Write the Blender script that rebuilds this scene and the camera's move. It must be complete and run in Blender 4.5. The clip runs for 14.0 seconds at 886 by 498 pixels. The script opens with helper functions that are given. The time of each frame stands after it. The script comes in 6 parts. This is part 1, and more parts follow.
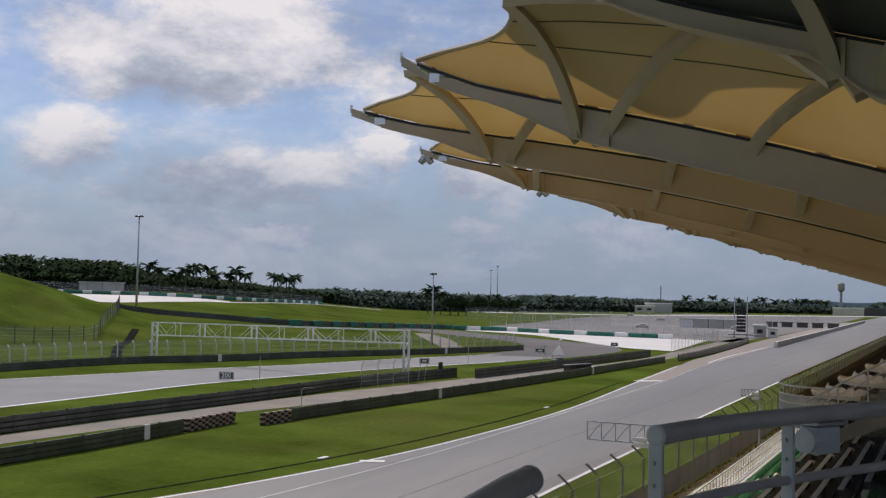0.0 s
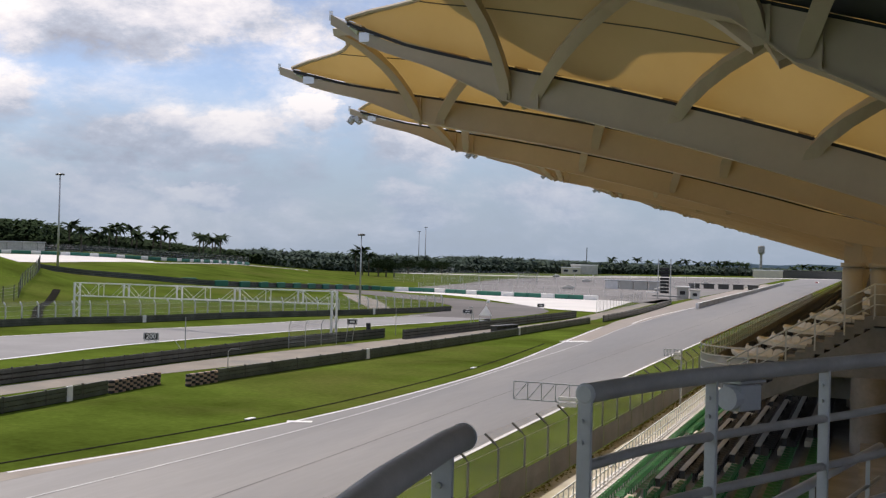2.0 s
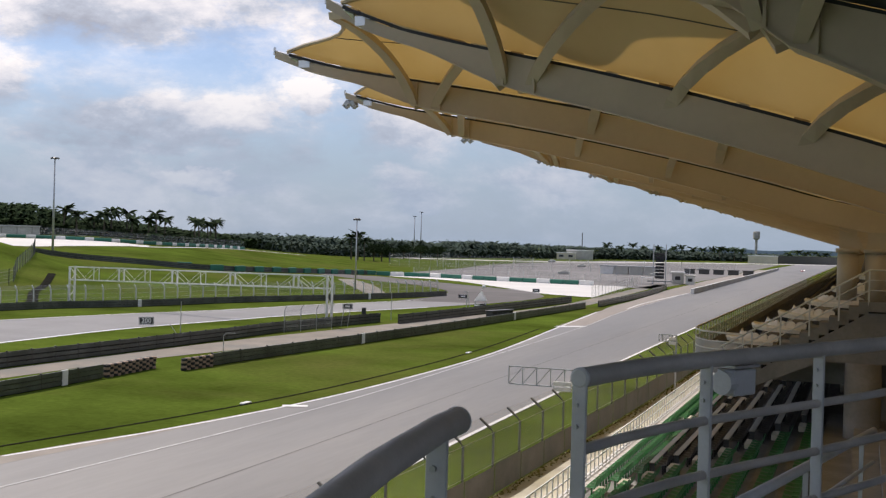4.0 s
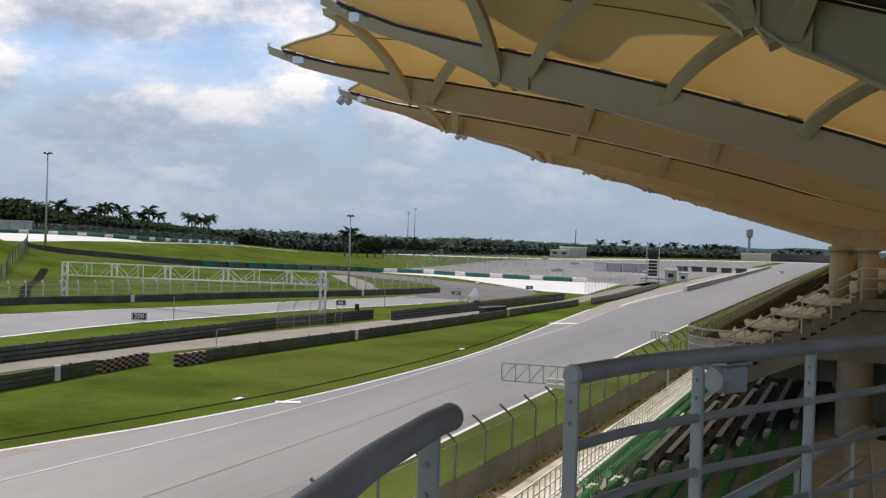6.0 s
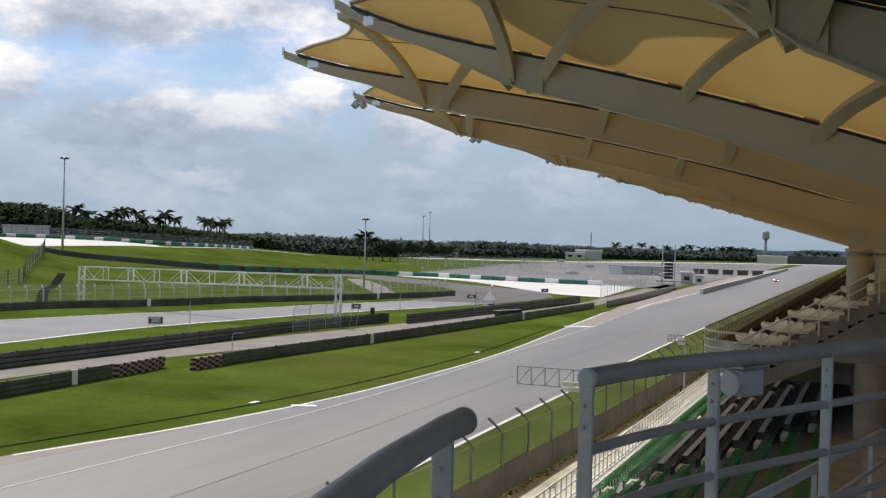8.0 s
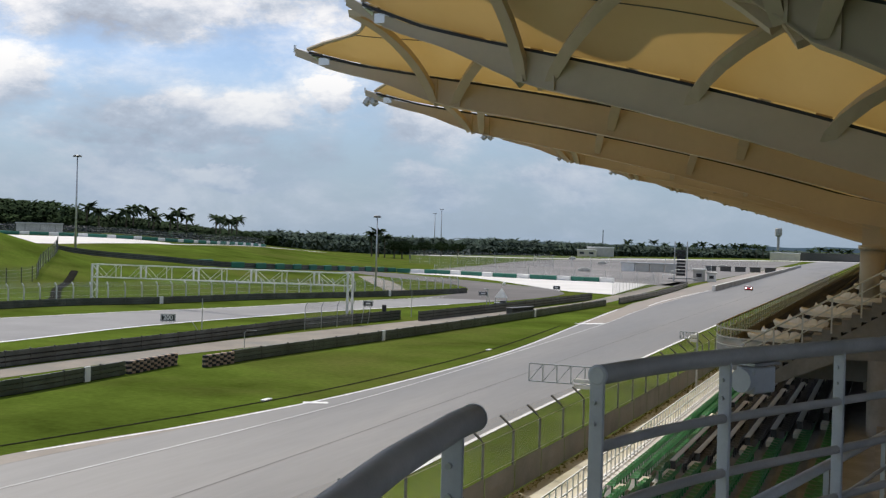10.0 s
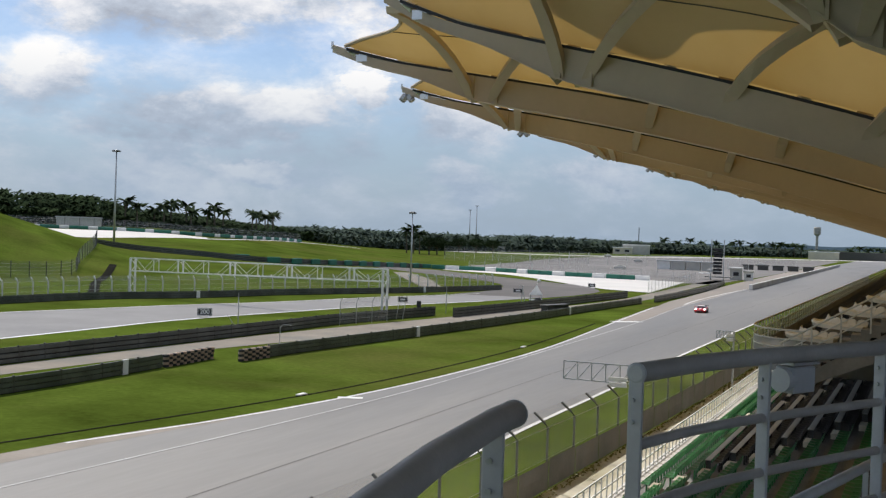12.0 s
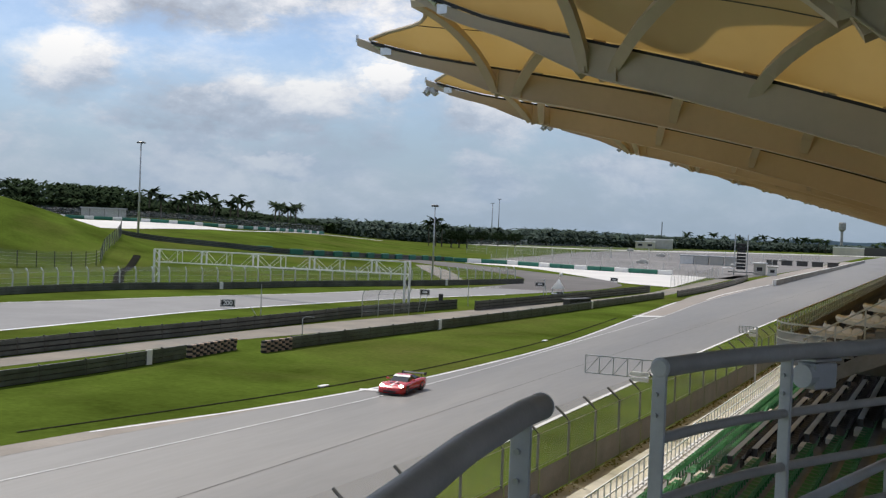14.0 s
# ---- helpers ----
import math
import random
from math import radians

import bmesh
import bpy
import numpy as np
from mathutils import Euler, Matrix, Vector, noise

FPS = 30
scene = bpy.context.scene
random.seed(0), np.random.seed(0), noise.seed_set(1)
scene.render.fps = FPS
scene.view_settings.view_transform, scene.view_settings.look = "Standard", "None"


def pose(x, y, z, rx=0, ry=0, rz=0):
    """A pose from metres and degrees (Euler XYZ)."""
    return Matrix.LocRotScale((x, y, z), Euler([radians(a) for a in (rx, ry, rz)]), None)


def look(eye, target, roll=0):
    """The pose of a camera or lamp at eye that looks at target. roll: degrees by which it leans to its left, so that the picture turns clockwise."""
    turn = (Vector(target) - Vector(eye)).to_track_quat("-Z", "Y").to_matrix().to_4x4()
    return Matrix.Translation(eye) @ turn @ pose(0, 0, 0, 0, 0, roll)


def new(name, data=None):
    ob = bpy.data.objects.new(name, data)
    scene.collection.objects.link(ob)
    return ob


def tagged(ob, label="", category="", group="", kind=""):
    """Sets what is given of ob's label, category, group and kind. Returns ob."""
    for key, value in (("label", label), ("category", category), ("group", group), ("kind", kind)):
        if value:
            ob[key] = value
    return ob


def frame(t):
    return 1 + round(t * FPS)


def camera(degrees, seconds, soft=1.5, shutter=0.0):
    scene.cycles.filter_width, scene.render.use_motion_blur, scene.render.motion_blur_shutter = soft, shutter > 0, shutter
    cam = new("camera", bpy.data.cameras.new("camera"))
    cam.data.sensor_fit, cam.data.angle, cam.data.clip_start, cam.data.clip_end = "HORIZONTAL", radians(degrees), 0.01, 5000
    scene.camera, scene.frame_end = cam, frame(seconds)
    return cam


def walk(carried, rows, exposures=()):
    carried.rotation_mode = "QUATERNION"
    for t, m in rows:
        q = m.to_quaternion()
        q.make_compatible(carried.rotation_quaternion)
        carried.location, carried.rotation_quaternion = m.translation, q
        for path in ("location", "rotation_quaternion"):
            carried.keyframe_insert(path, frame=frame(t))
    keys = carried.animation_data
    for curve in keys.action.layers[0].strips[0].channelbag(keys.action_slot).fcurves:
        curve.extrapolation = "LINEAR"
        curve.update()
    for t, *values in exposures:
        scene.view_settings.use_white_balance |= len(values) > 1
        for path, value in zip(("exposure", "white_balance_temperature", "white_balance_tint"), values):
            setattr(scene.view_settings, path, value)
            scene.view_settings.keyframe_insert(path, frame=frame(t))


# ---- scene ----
CAM_ROWS = [
    (0.0, 0.013, 0.014, 10.506, 92.35, -1.26, 25.06),
    (0.1, 0.012, 0.016, 10.505, 92.02, -1.33, 24.42),
    (0.2, 0.010, 0.020, 10.504, 91.65, -1.40, 23.70),
    (0.3, 0.008, 0.024, 10.503, 91.40, -1.48, 22.92),
    (0.4, 0.006, 0.028, 10.502, 91.24, -1.56, 22.37),
    (0.5, 0.005, 0.030, 10.502, 91.10, -1.62, 21.91),
    (1.0, 0.002, 0.018, 10.500, 90.82, -1.73, 21.10),
    (1.5, -0.004, 0.013, 10.501, 90.83, -1.37, 20.80),
    (2.0, 0.001, -0.009, 10.503, 90.41, -1.48, 21.30),
    (2.5, 0.004, -0.016, 10.502, 90.19, -1.50, 21.22),
    (3.0, -0.001, 0.001, 10.500, 89.89, -1.55, 21.11),
    (5.5, 0.002, -0.006, 10.499, 89.50, -1.76, 21.00),
    (6.0, 0.002, -0.001, 10.499, 89.46, -1.82, 20.73),
    (6.5, 0.000, 0.000, 10.500, 89.59, -1.70, 21.06),
    (7.0, 0.001, -0.003, 10.502, 89.61, -1.85, 21.31),
    (7.5, 0.003, 0.006, 10.501, 89.63, -1.72, 21.43),
    (10.0, 0.010, 0.007, 10.499, 89.45, -1.57, 22.13),
    (10.5, 0.007, 0.007, 10.500, 89.65, -1.56, 22.73),
    (11.0, 0.008, -0.016, 10.501, 89.49, -1.56, 23.42),
    (11.5, 0.007, -0.022, 10.501, 89.39, -1.73, 23.85),
    (12.0, 0.003, -0.027, 10.500, 89.21, -1.96, 23.96),
    (12.5, 0.005, -0.047, 10.503, 89.08, -2.14, 24.39),
    (13.0, 0.012, -0.078, 10.506, 89.04, -2.18, 24.27),
    (13.5, 0.017, -0.095, 10.510, 89.10, -2.17, 24.60),
    (14.0, 0.019, -0.120, 10.511, 88.80, -2.33, 25.12),
]
cam = camera(44.0, 14.0, soft=1.3)
walk(cam, [(r[0], pose(*r[1:])) for r in CAM_ROWS], [(0.0, -0.47, 6500, 17), (0.5, -0.40, 6560, 17), (1.0, -0.10, 6740, 17), (3.0, -0.06, 6740, 17), (7.0, -0.06, 6600, 13), (11.0, -0.09, 6540, 11), (14.0, -0.12, 6520, 11)])

# world, sun, exposure
SUN_DIR = Vector((-0.64, 0.45, 1.0)).normalized()


def ramp(nt, fac, stops):
    n = nt.nodes.new("ShaderNodeValToRGB")
    els = n.color_ramp.elements
    while len(els) < len(stops):
        els.new(0.5)
    for e, (p, c) in zip(els, stops):
        e.position = p
        e.color = (*c, 1) if len(c) == 3 else c
    nt.links.new(fac, n.inputs[0])
    return n.outputs[0]


def math_node(nt, op, a, b=None, clamp=False):
    n = nt.nodes.new("ShaderNodeMath")
    n.operation = op
    n.use_clamp = clamp
    for i, v in enumerate((a, b)):
        if v is None:
            continue
        if isinstance(v, (int, float)):
            n.inputs[i].default_value = v
        else:
            nt.links.new(v, n.inputs[i])
    return n.outputs[0]


def mix_col(nt, fac, a, b, kind="MIX"):
    n = nt.nodes.new("ShaderNodeMixRGB")
    n.blend_type = kind
    for i, v in enumerate((fac, a, b)):
        if isinstance(v, (int, float)):
            n.inputs[i].default_value = v
        elif isinstance(v, tuple):
            n.inputs[i].default_value = (*v, 1)
        else:
            nt.links.new(v, n.inputs[i])
    return n.outputs[0]


def noise_tex(nt, vec, scale, detail=4.0, rough=0.55, distortion=0.0):
    n = nt.nodes.new("ShaderNodeTexNoise")
    n.inputs["Scale"].default_value = scale
    n.inputs["Detail"].default_value = detail
    n.inputs["Roughness"].default_value = rough
    n.inputs["Distortion"].default_value = distortion
    if vec is not None:
        nt.links.new(vec, n.inputs["Vector"])
    return n.outputs["Fac"]


CLOUD_SHIFT = (0.3, 0.9, 0.2)


CLOUD_HEAPS = [(-0.301, 0.229, 0.149, 0.064, 1.0), (-0.44, 0.14, 0.067, 0.039, 1.0), (-0.255, 0.107, 0.077, 0.031, 0.8), (-0.162, 0.092, 0.072, 0.049, 0.6), (-0.212, 0.053, 0.036, 0.013, 1.0), (-0.048, 0.049, 0.036, 0.015, 0.55), (-0.048, 0.108, 0.057, 0.031, 0.5), (-0.136, 0.128, 0.021, 0.015, 0.9), (-0.358, 0.099, 0.057, 0.023, 0.5), (0.075, 0.068, 0.067, 0.021, 0.4)]


def build_world():
    w = bpy.data.worlds.new("sky")
    scene.world = w
    w.use_nodes = True
    nt = w.node_tree
    nt.nodes.clear()
    out = nt.nodes.new("ShaderNodeOutputWorld")
    bg = nt.nodes.new("ShaderNodeBackground")
    sky = nt.nodes.new("ShaderNodeTexSky")
    sky.sky_type = "NISHITA"
    sky.sun_disc = False
    sky.sun_elevation = math.asin(SUN_DIR.z)
    sky.sun_rotation = math.atan2(SUN_DIR.x, SUN_DIR.y)
    tc = nt.nodes.new("ShaderNodeTexCoord")
    sep = nt.nodes.new("ShaderNodeSeparateXYZ")
    nt.links.new(tc.outputs["Generated"], sep.inputs[0])
    zc = math_node(nt, "MAXIMUM", sep.outputs[2], 0.0)
    # heaps of cumulus: noise over the direction, stretched sideways, flat below and billowed above
    mp = nt.nodes.new("ShaderNodeMapping")
    mp.inputs["Location"].default_value = CLOUD_SHIFT
    mp.inputs["Scale"].default_value = (1.0, 1.0, 2.1)
    nt.links.new(tc.outputs["Generated"], mp.inputs[0])
    v = mp.outputs[0]
    up = nt.nodes.new("ShaderNodeMapping")
    up.inputs["Location"].default_value = (CLOUD_SHIFT[0] + 0.03, CLOUD_SHIFT[1], CLOUD_SHIFT[2] - 0.10)
    up.inputs["Scale"].default_value = (1.0, 1.0, 2.1)
    nt.links.new(tc.outputs["Generated"], up.inputs[0])
    heap = noise_tex(nt, v, 6.2, 12.0, 0.64, 0.15)
    above = noise_tex(nt, up.outputs[0], 6.2, 12.0, 0.64, 0.15)
    wisp = noise_tex(nt, v, 1.9, 6.0, 0.5, 0.0)
    # the larger heaps of this afternoon, by bearing and height, each billowed by the same noise
    fwd, right = Vector((-0.3593, 0.9332, 0)), Vector((0.9332, 0.3593, 0))

    def dot(vec):
        n = nt.nodes.new("ShaderNodeVectorMath")
        n.operation = "DOT_PRODUCT"
        nt.links.new(tc.outputs["Generated"], n.inputs[0])
        n.inputs[1].default_value = vec
        return n.outputs["Value"]
    f = math_node(nt, "MAXIMUM", dot(fwd), 0.05)
    pu = math_node(nt, "DIVIDE", dot(right), f)
    pv = math_node(nt, "DIVIDE", sep.outputs[2], f)
    pu = math_node(nt, "ADD", pu, math_node(nt, "MULTIPLY", math_node(nt, "SUBTRACT", noise_tex(nt, v, 9.0, 5.0, 0.6), 0.5), 0.12))
    pv = math_node(nt, "ADD", pv, math_node(nt, "MULTIPLY", math_node(nt, "SUBTRACT", noise_tex(nt, up.outputs[0], 11.0, 5.0, 0.6), 0.5), 0.07))
    boost, crown = None, None
    for u0, v0, a, b, power in CLOUD_HEAPS:
        du = math_node(nt, "MULTIPLY", math_node(nt, "SUBTRACT", pu, u0), 1 / a)
        dv = math_node(nt, "MULTIPLY", math_node(nt, "SUBTRACT", pv, v0), 1 / b)
        q = math_node(nt, "ADD", math_node(nt, "MULTIPLY", du, du), math_node(nt, "MULTIPLY", dv, dv))
        k = math_node(nt, "MULTIPLY", math_node(nt, "SUBTRACT", 1.15, q, True), power)
        c = math_node(nt, "MULTIPLY", k, math_node(nt, "ADD", math_node(nt, "MULTIPLY", dv, 1.1), 0.30))
        boost = k if boost is None else math_node(nt, "ADD", boost, k)
        crown = c if crown is None else math_node(nt, "ADD", crown, c)
    mass = math_node(nt, "ADD", math_node(nt, "MULTIPLY", heap, 0.70), math_node(nt, "MULTIPLY", wisp, 0.40))
    mass = math_node(nt, "ADD", mass, math_node(nt, "MULTIPLY", boost, 0.16))
    cover = ramp(nt, mass, [(0.49, (0.20, 0.20, 0.20)), (0.57, (0.55, 0.55, 0.55)), (0.63, (1, 1, 1))])
    lit = math_node(nt, "ADD", math_node(nt, "MULTIPLY", math_node(nt, "SUBTRACT", heap, above), 2.2), 0.40)
    lit = math_node(nt, "ADD", lit, math_node(nt, "MULTIPLY", crown, 0.55), True)
    body = ramp(nt, lit, [(0.05, (0.43, 0.475, 0.56)), (0.30, (0.56, 0.63, 0.735)), (0.52, (0.82, 0.85, 0.91)), (0.82, (1.08, 1.08, 1.07))])
    skyc = mix_col(nt, 1.0, sky.outputs[0], (0.080, 0.096, 0.118), "MULTIPLY")
    col = mix_col(nt, cover, skyc, body)
    haze = ramp(nt, zc, [(0.0, (1, 1, 1)), (0.05, (0.85, 0.85, 0.85)), (0.15, (0, 0, 0))])
    col = mix_col(nt, math_node(nt, "MULTIPLY", haze, 0.82), col, (0.335, 0.445, 0.58))
    nt.links.new(col, bg.inputs["Color"])
    bg.inputs["Strength"].default_value = 1.0
    nt.links.new(bg.outputs[0], out.inputs[0])
    sun = bpy.data.lights.new("sun", "SUN")
    sun.energy = 4.2
    sun.angle = radians(0.6)
    sun.color = (1.0, 0.95, 0.87)
    s = new("sun", sun)
    s.matrix_world = look(SUN_DIR * 300, (0, 0, 0))


build_world()


# ---- materials
def material(name, base, rough=0.6, metal=0.0, var=0.25, scale=1.0, grain=20.0, bump=0.15, second=None, spec=0.5, coords="Object", streak=None):
    """Base colour varied at two scales, with fine bump. second: a colour that shows in blotches."""
    m = bpy.data.materials.new(name)
    m.use_nodes = True
    nt = m.node_tree
    b = nt.nodes["Principled BSDF"]
    tc = nt.nodes.new("ShaderNodeTexCoord")
    vec = nt.nodes.new("ShaderNodeNewGeometry").outputs["Position"] if coords == "World" else tc.outputs[coords]
    if streak:
        mp = nt.nodes.new("ShaderNodeMapping")
        mp.inputs["Scale"].default_value = streak
        nt.links.new(vec, mp.inputs[0])
        vec = mp.outputs[0]
    n1 = noise_tex(nt, vec, scale, 5.0, 0.6)
    n2 = noise_tex(nt, vec, grain, 3.0, 0.6)
    lo = tuple(c * (1 - var) for c in base)
    hi = tuple(min(1.0, c * (1 + var)) for c in base)
    c = ramp(nt, n1, [(0.3, lo), (0.7, hi)])
    if second:
        mask = ramp(nt, noise_tex(nt, vec, scale * 0.35, 6.0, 0.65), [(0.48, (0, 0, 0)), (0.66, (1, 1, 1))])
        c = mix_col(nt, mask, c, second)
    c = mix_col(nt, var, c, ramp(nt, n2, [(0.25, (0.35, 0.35, 0.35)), (0.75, (1, 1, 1))]), "MULTIPLY")
    nt.links.new(c, b.inputs["Base Color"])
    b.inputs["Metallic"].default_value = metal
    b.inputs["Specular IOR Level"].default_value = spec
    nt.links.new(ramp(nt, n1, [(0.2, (rough * 0.8,) * 3), (0.8, (min(1, rough * 1.15),) * 3)]), b.inputs["Roughness"])
    if bump:
        bn = nt.nodes.new("ShaderNodeBump")
        bn.inputs["Strength"].default_value = bump
        bn.inputs["Distance"].default_value = 0.02
        nt.links.new(n2, bn.inputs["Height"])
        nt.links.new(bn.outputs[0], b.inputs["Normal"])
    return m


def glow(name, col, strength):
    m = bpy.data.materials.new(name)
    m.use_nodes = True
    b = m.node_tree.nodes["Principled BSDF"]
    b.inputs["Base Color"].default_value = (*col, 1)
    b.inputs["Emission Color"].default_value = (*col, 1)
    b.inputs["Emission Strength"].default_value = strength
    return m


def membrane_material():
    m = bpy.data.materials.new("membrane")
    m.use_nodes = True
    nt = m.node_tree
    nt.nodes.clear()
    out = nt.nodes.new("ShaderNodeOutputMaterial")
    geo = nt.nodes.new("ShaderNodeNewGeometry").outputs["Position"]
    c = ramp(nt, noise_tex(nt, geo, 0.5, 5.0, 0.6), [(0.3, (0.54, 0.335, 0.085)), (0.7, (0.63, 0.41, 0.12))])
    under = ramp(nt, noise_tex(nt, geo, 0.5, 5.0, 0.6), [(0.3, (0.45, 0.385, 0.265)), (0.7, (0.51, 0.43, 0.30))])
    d = nt.nodes.new("ShaderNodeBsdfDiffuse")
    t = nt.nodes.new("ShaderNodeBsdfTranslucent")
    nt.links.new(under, d.inputs[0])
    nt.links.new(c, t.inputs[0])
    mx = nt.nodes.new("ShaderNodeMixShader")
    mx.inputs[0].default_value = 0.29
    nt.links.new(d.outputs[0], mx.inputs[1])
    nt.links.new(t.outputs[0], mx.inputs[2])
    nt.links.new(mx.outputs[0], out.inputs[0])
    return m


M_GRASS = material("grass", (0.078, 0.113, 0.018), 0.95, var=0.45, scale=0.09, grain=2.2, bump=0.6, second=(0.108, 0.120, 0.030), spec=0.0, coords="World")
M_ASPHALT = material("asphalt", (0.195, 0.186, 0.173), 0.56, var=0.2, scale=0.16, grain=3.0, bump=0.15, second=(0.142, 0.137, 0.129), spec=0.48, coords="World", streak=(1.0, 0.10, 1.0))
M_ASPHALT_OLD = material("older asphalt", (0.275, 0.272, 0.27), 0.95, var=0.12, scale=0.12, grain=2.5, bump=0.1, second=(0.24, 0.238, 0.24), spec=0.05, coords="World")
M_DARK_ASPHALT = material("dark asphalt", (0.18, 0.172, 0.168), 1.0, var=0.12, scale=0.05, grain=2.0, bump=0.1, spec=0.0, second=(0.14, 0.136, 0.135), coords="World")
M_DIRT = material("service road", (0.25, 0.222, 0.185), 0.95, var=0.22, scale=0.25, grain=4.0, bump=0.3, second=(0.19, 0.19, 0.17), spec=0.2, coords="World")
M_APRON = material("worn apron asphalt", (0.205, 0.195, 0.188), 0.9, var=0.14, scale=0.05, grain=2.0, bump=0.1, second=(0.155, 0.148, 0.143), spec=0.2, coords="World")
M_CONCRETE = material("concrete", (0.40, 0.39, 0.36), 0.85, var=0.18, scale=0.5, grain=9.0, bump=0.2, second=(0.30, 0.29, 0.26), coords="World")
M_TAN = material("tan dusty asphalt", (0.30, 0.262, 0.228), 0.8, var=0.16, scale=0.15, grain=3.0, bump=0.1, second=(0.25, 0.225, 0.20), spec=0.3, coords="World", streak=(1.0, 0.12, 1.0))
M_SEAM = material("asphalt seam", (0.14, 0.136, 0.132), 0.8, var=0.3, scale=0.5, grain=4.0, bump=0.1, second=(0.18, 0.176, 0.17), spec=0.3, coords="World")
M_PALE = material("pale run-off", (0.62, 0.60, 0.57), 0.9, var=0.1, scale=0.06, grain=1.0, bump=0.1, coords="World")
M_WHITE = material("white paint", (0.78, 0.78, 0.76), 0.55, var=0.08, scale=0.8, grain=12.0, bump=0.05, coords="World")
M_LINE = material("line paint", (0.72, 0.72, 0.70), 0.7, var=0.12, scale=0.4, grain=5.0, bump=0.05, coords="World")
M_LINE_WORN = material("worn line paint", (0.56, 0.56, 0.55), 0.8, var=0.2, scale=0.5, grain=5.0, bump=0.05, second=(0.42, 0.415, 0.41), coords="World")
M_BEAM = material("cream painted steel", (0.55, 0.455, 0.325), 0.5, var=0.08, scale=0.4, grain=6.0, bump=0.03, second=(0.49, 0.40, 0.275), coords="World")
M_COLUMN = material("cream column paint", (0.50, 0.44, 0.345), 0.6, var=0.07, scale=0.5, grain=8.0, bump=0.05, coords="World")
M_RAIL = material("grey painted rail", (0.55, 0.56, 0.565), 0.45, var=0.12, scale=3.0, grain=60.0, bump=0.05, second=(0.46, 0.47, 0.48))
M_STEEL = material("galvanised steel", (0.50, 0.51, 0.52), 0.45, 0.6, var=0.12, scale=2.0, grain=30.0, bump=0.05)
M_CHROME = material("bright polished steel", (0.82, 0.82, 0.82), 0.3, 0.7, var=0.06, scale=2.0, grain=30.0, bump=0.02)
M_GUARD = material("dark guard rail", (0.13, 0.14, 0.135), 0.36, 0.45, var=0.35, scale=0.6, grain=8.0, bump=0.1, second=(0.09, 0.10, 0.095), coords="World")
M_TYRE = material("tyre rubber", (0.030, 0.030, 0.032), 0.8, var=0.3, scale=3.0, grain=25.0, bump=0.2)
M_TYRE_TAN = material("painted tyre", (0.42, 0.30, 0.22), 0.8, var=0.2, scale=3.0, grain=25.0, bump=0.2)
M_GREEN = material("green board paint", (0.02, 0.16, 0.11), 0.6, var=0.2, scale=0.3, grain=6.0, bump=0.05, coords="World")
M_SEAT_GREEN = material("green plastic", (0.05, 0.265, 0.085), 0.45, var=0.2, scale=1.5, grain=14.0, bump=0.05)
M_SEAT_DARK = material("dark grey plastic", (0.062, 0.058, 0.054), 0.5, var=0.2, scale=1.5, grain=14.0, bump=0.05)
M_SEAT_BEIGE = material("beige plastic", (0.74, 0.69, 0.58), 0.5, var=0.12, scale=1.5, grain=14.0, bump=0.05)
M_STEP = material("stand concrete", (0.26, 0.252, 0.236), 0.9, var=0.22, scale=0.8, grain=9.0, bump=0.2, second=(0.185, 0.18, 0.168), coords="World")
M_ROOF = material("grey roof lining", (0.10, 0.098, 0.09), 0.7, var=0.08, scale=0.4, grain=5.0, bump=0.03, coords="World")
M_DITCH = material("near-black matte soil", (0.022, 0.022, 0.018), 1.0, var=0.3, scale=0.6, grain=6.0, bump=0.3, spec=0.0, coords="World")
M_TOPRAIL = material("worn grey rail paint", (0.48, 0.455, 0.42), 0.5, var=0.14, scale=4.0, grain=70.0, bump=0.06, second=(0.39, 0.37, 0.34))
M_FENCEPOST = material("weathered fence post", (0.20, 0.20, 0.195), 0.6, 0.3, var=0.2, scale=1.5, grain=15.0, bump=0.05)
M_PLANK = material("pale desk laminate", (0.46, 0.44, 0.40), 0.45, var=0.12, scale=1.0, grain=10.0, bump=0.05, second=(0.38, 0.365, 0.33), coords="World")
M_PATH = material("worn path concrete", (0.60, 0.57, 0.47), 0.9, var=0.2, scale=0.4, grain=6.0, bump=0.2, second=(0.47, 0.44, 0.31), spec=0.1, coords="World")
M_DUST = material("track dust", (0.33, 0.30, 0.265), 0.95, var=0.15, scale=0.2, grain=4.0, bump=0.1, second=(0.30, 0.28, 0.25), spec=0.0, coords="World")
M_BLACK = material("black", (0.02, 0.02, 0.022), 0.6, var=0.2, scale=2.0, grain=20.0, bump=0.05)
M_DARKMETAL = material("dark metal", (0.09, 0.09, 0.085), 0.5, 0.4, var=0.2, scale=1.0, grain=15.0, bump=0.05)
M_SHED = material("shed cladding", (0.50, 0.49, 0.45), 0.7, var=0.12, scale=0.4, grain=4.0, bump=0.1, coords="World")
M_CREAM = material("cream render", (0.62, 0.58, 0.46), 0.8, var=0.1, scale=0.3, grain=3.0, bump=0.1, coords="World")
M_MEMBRANE = membrane_material()


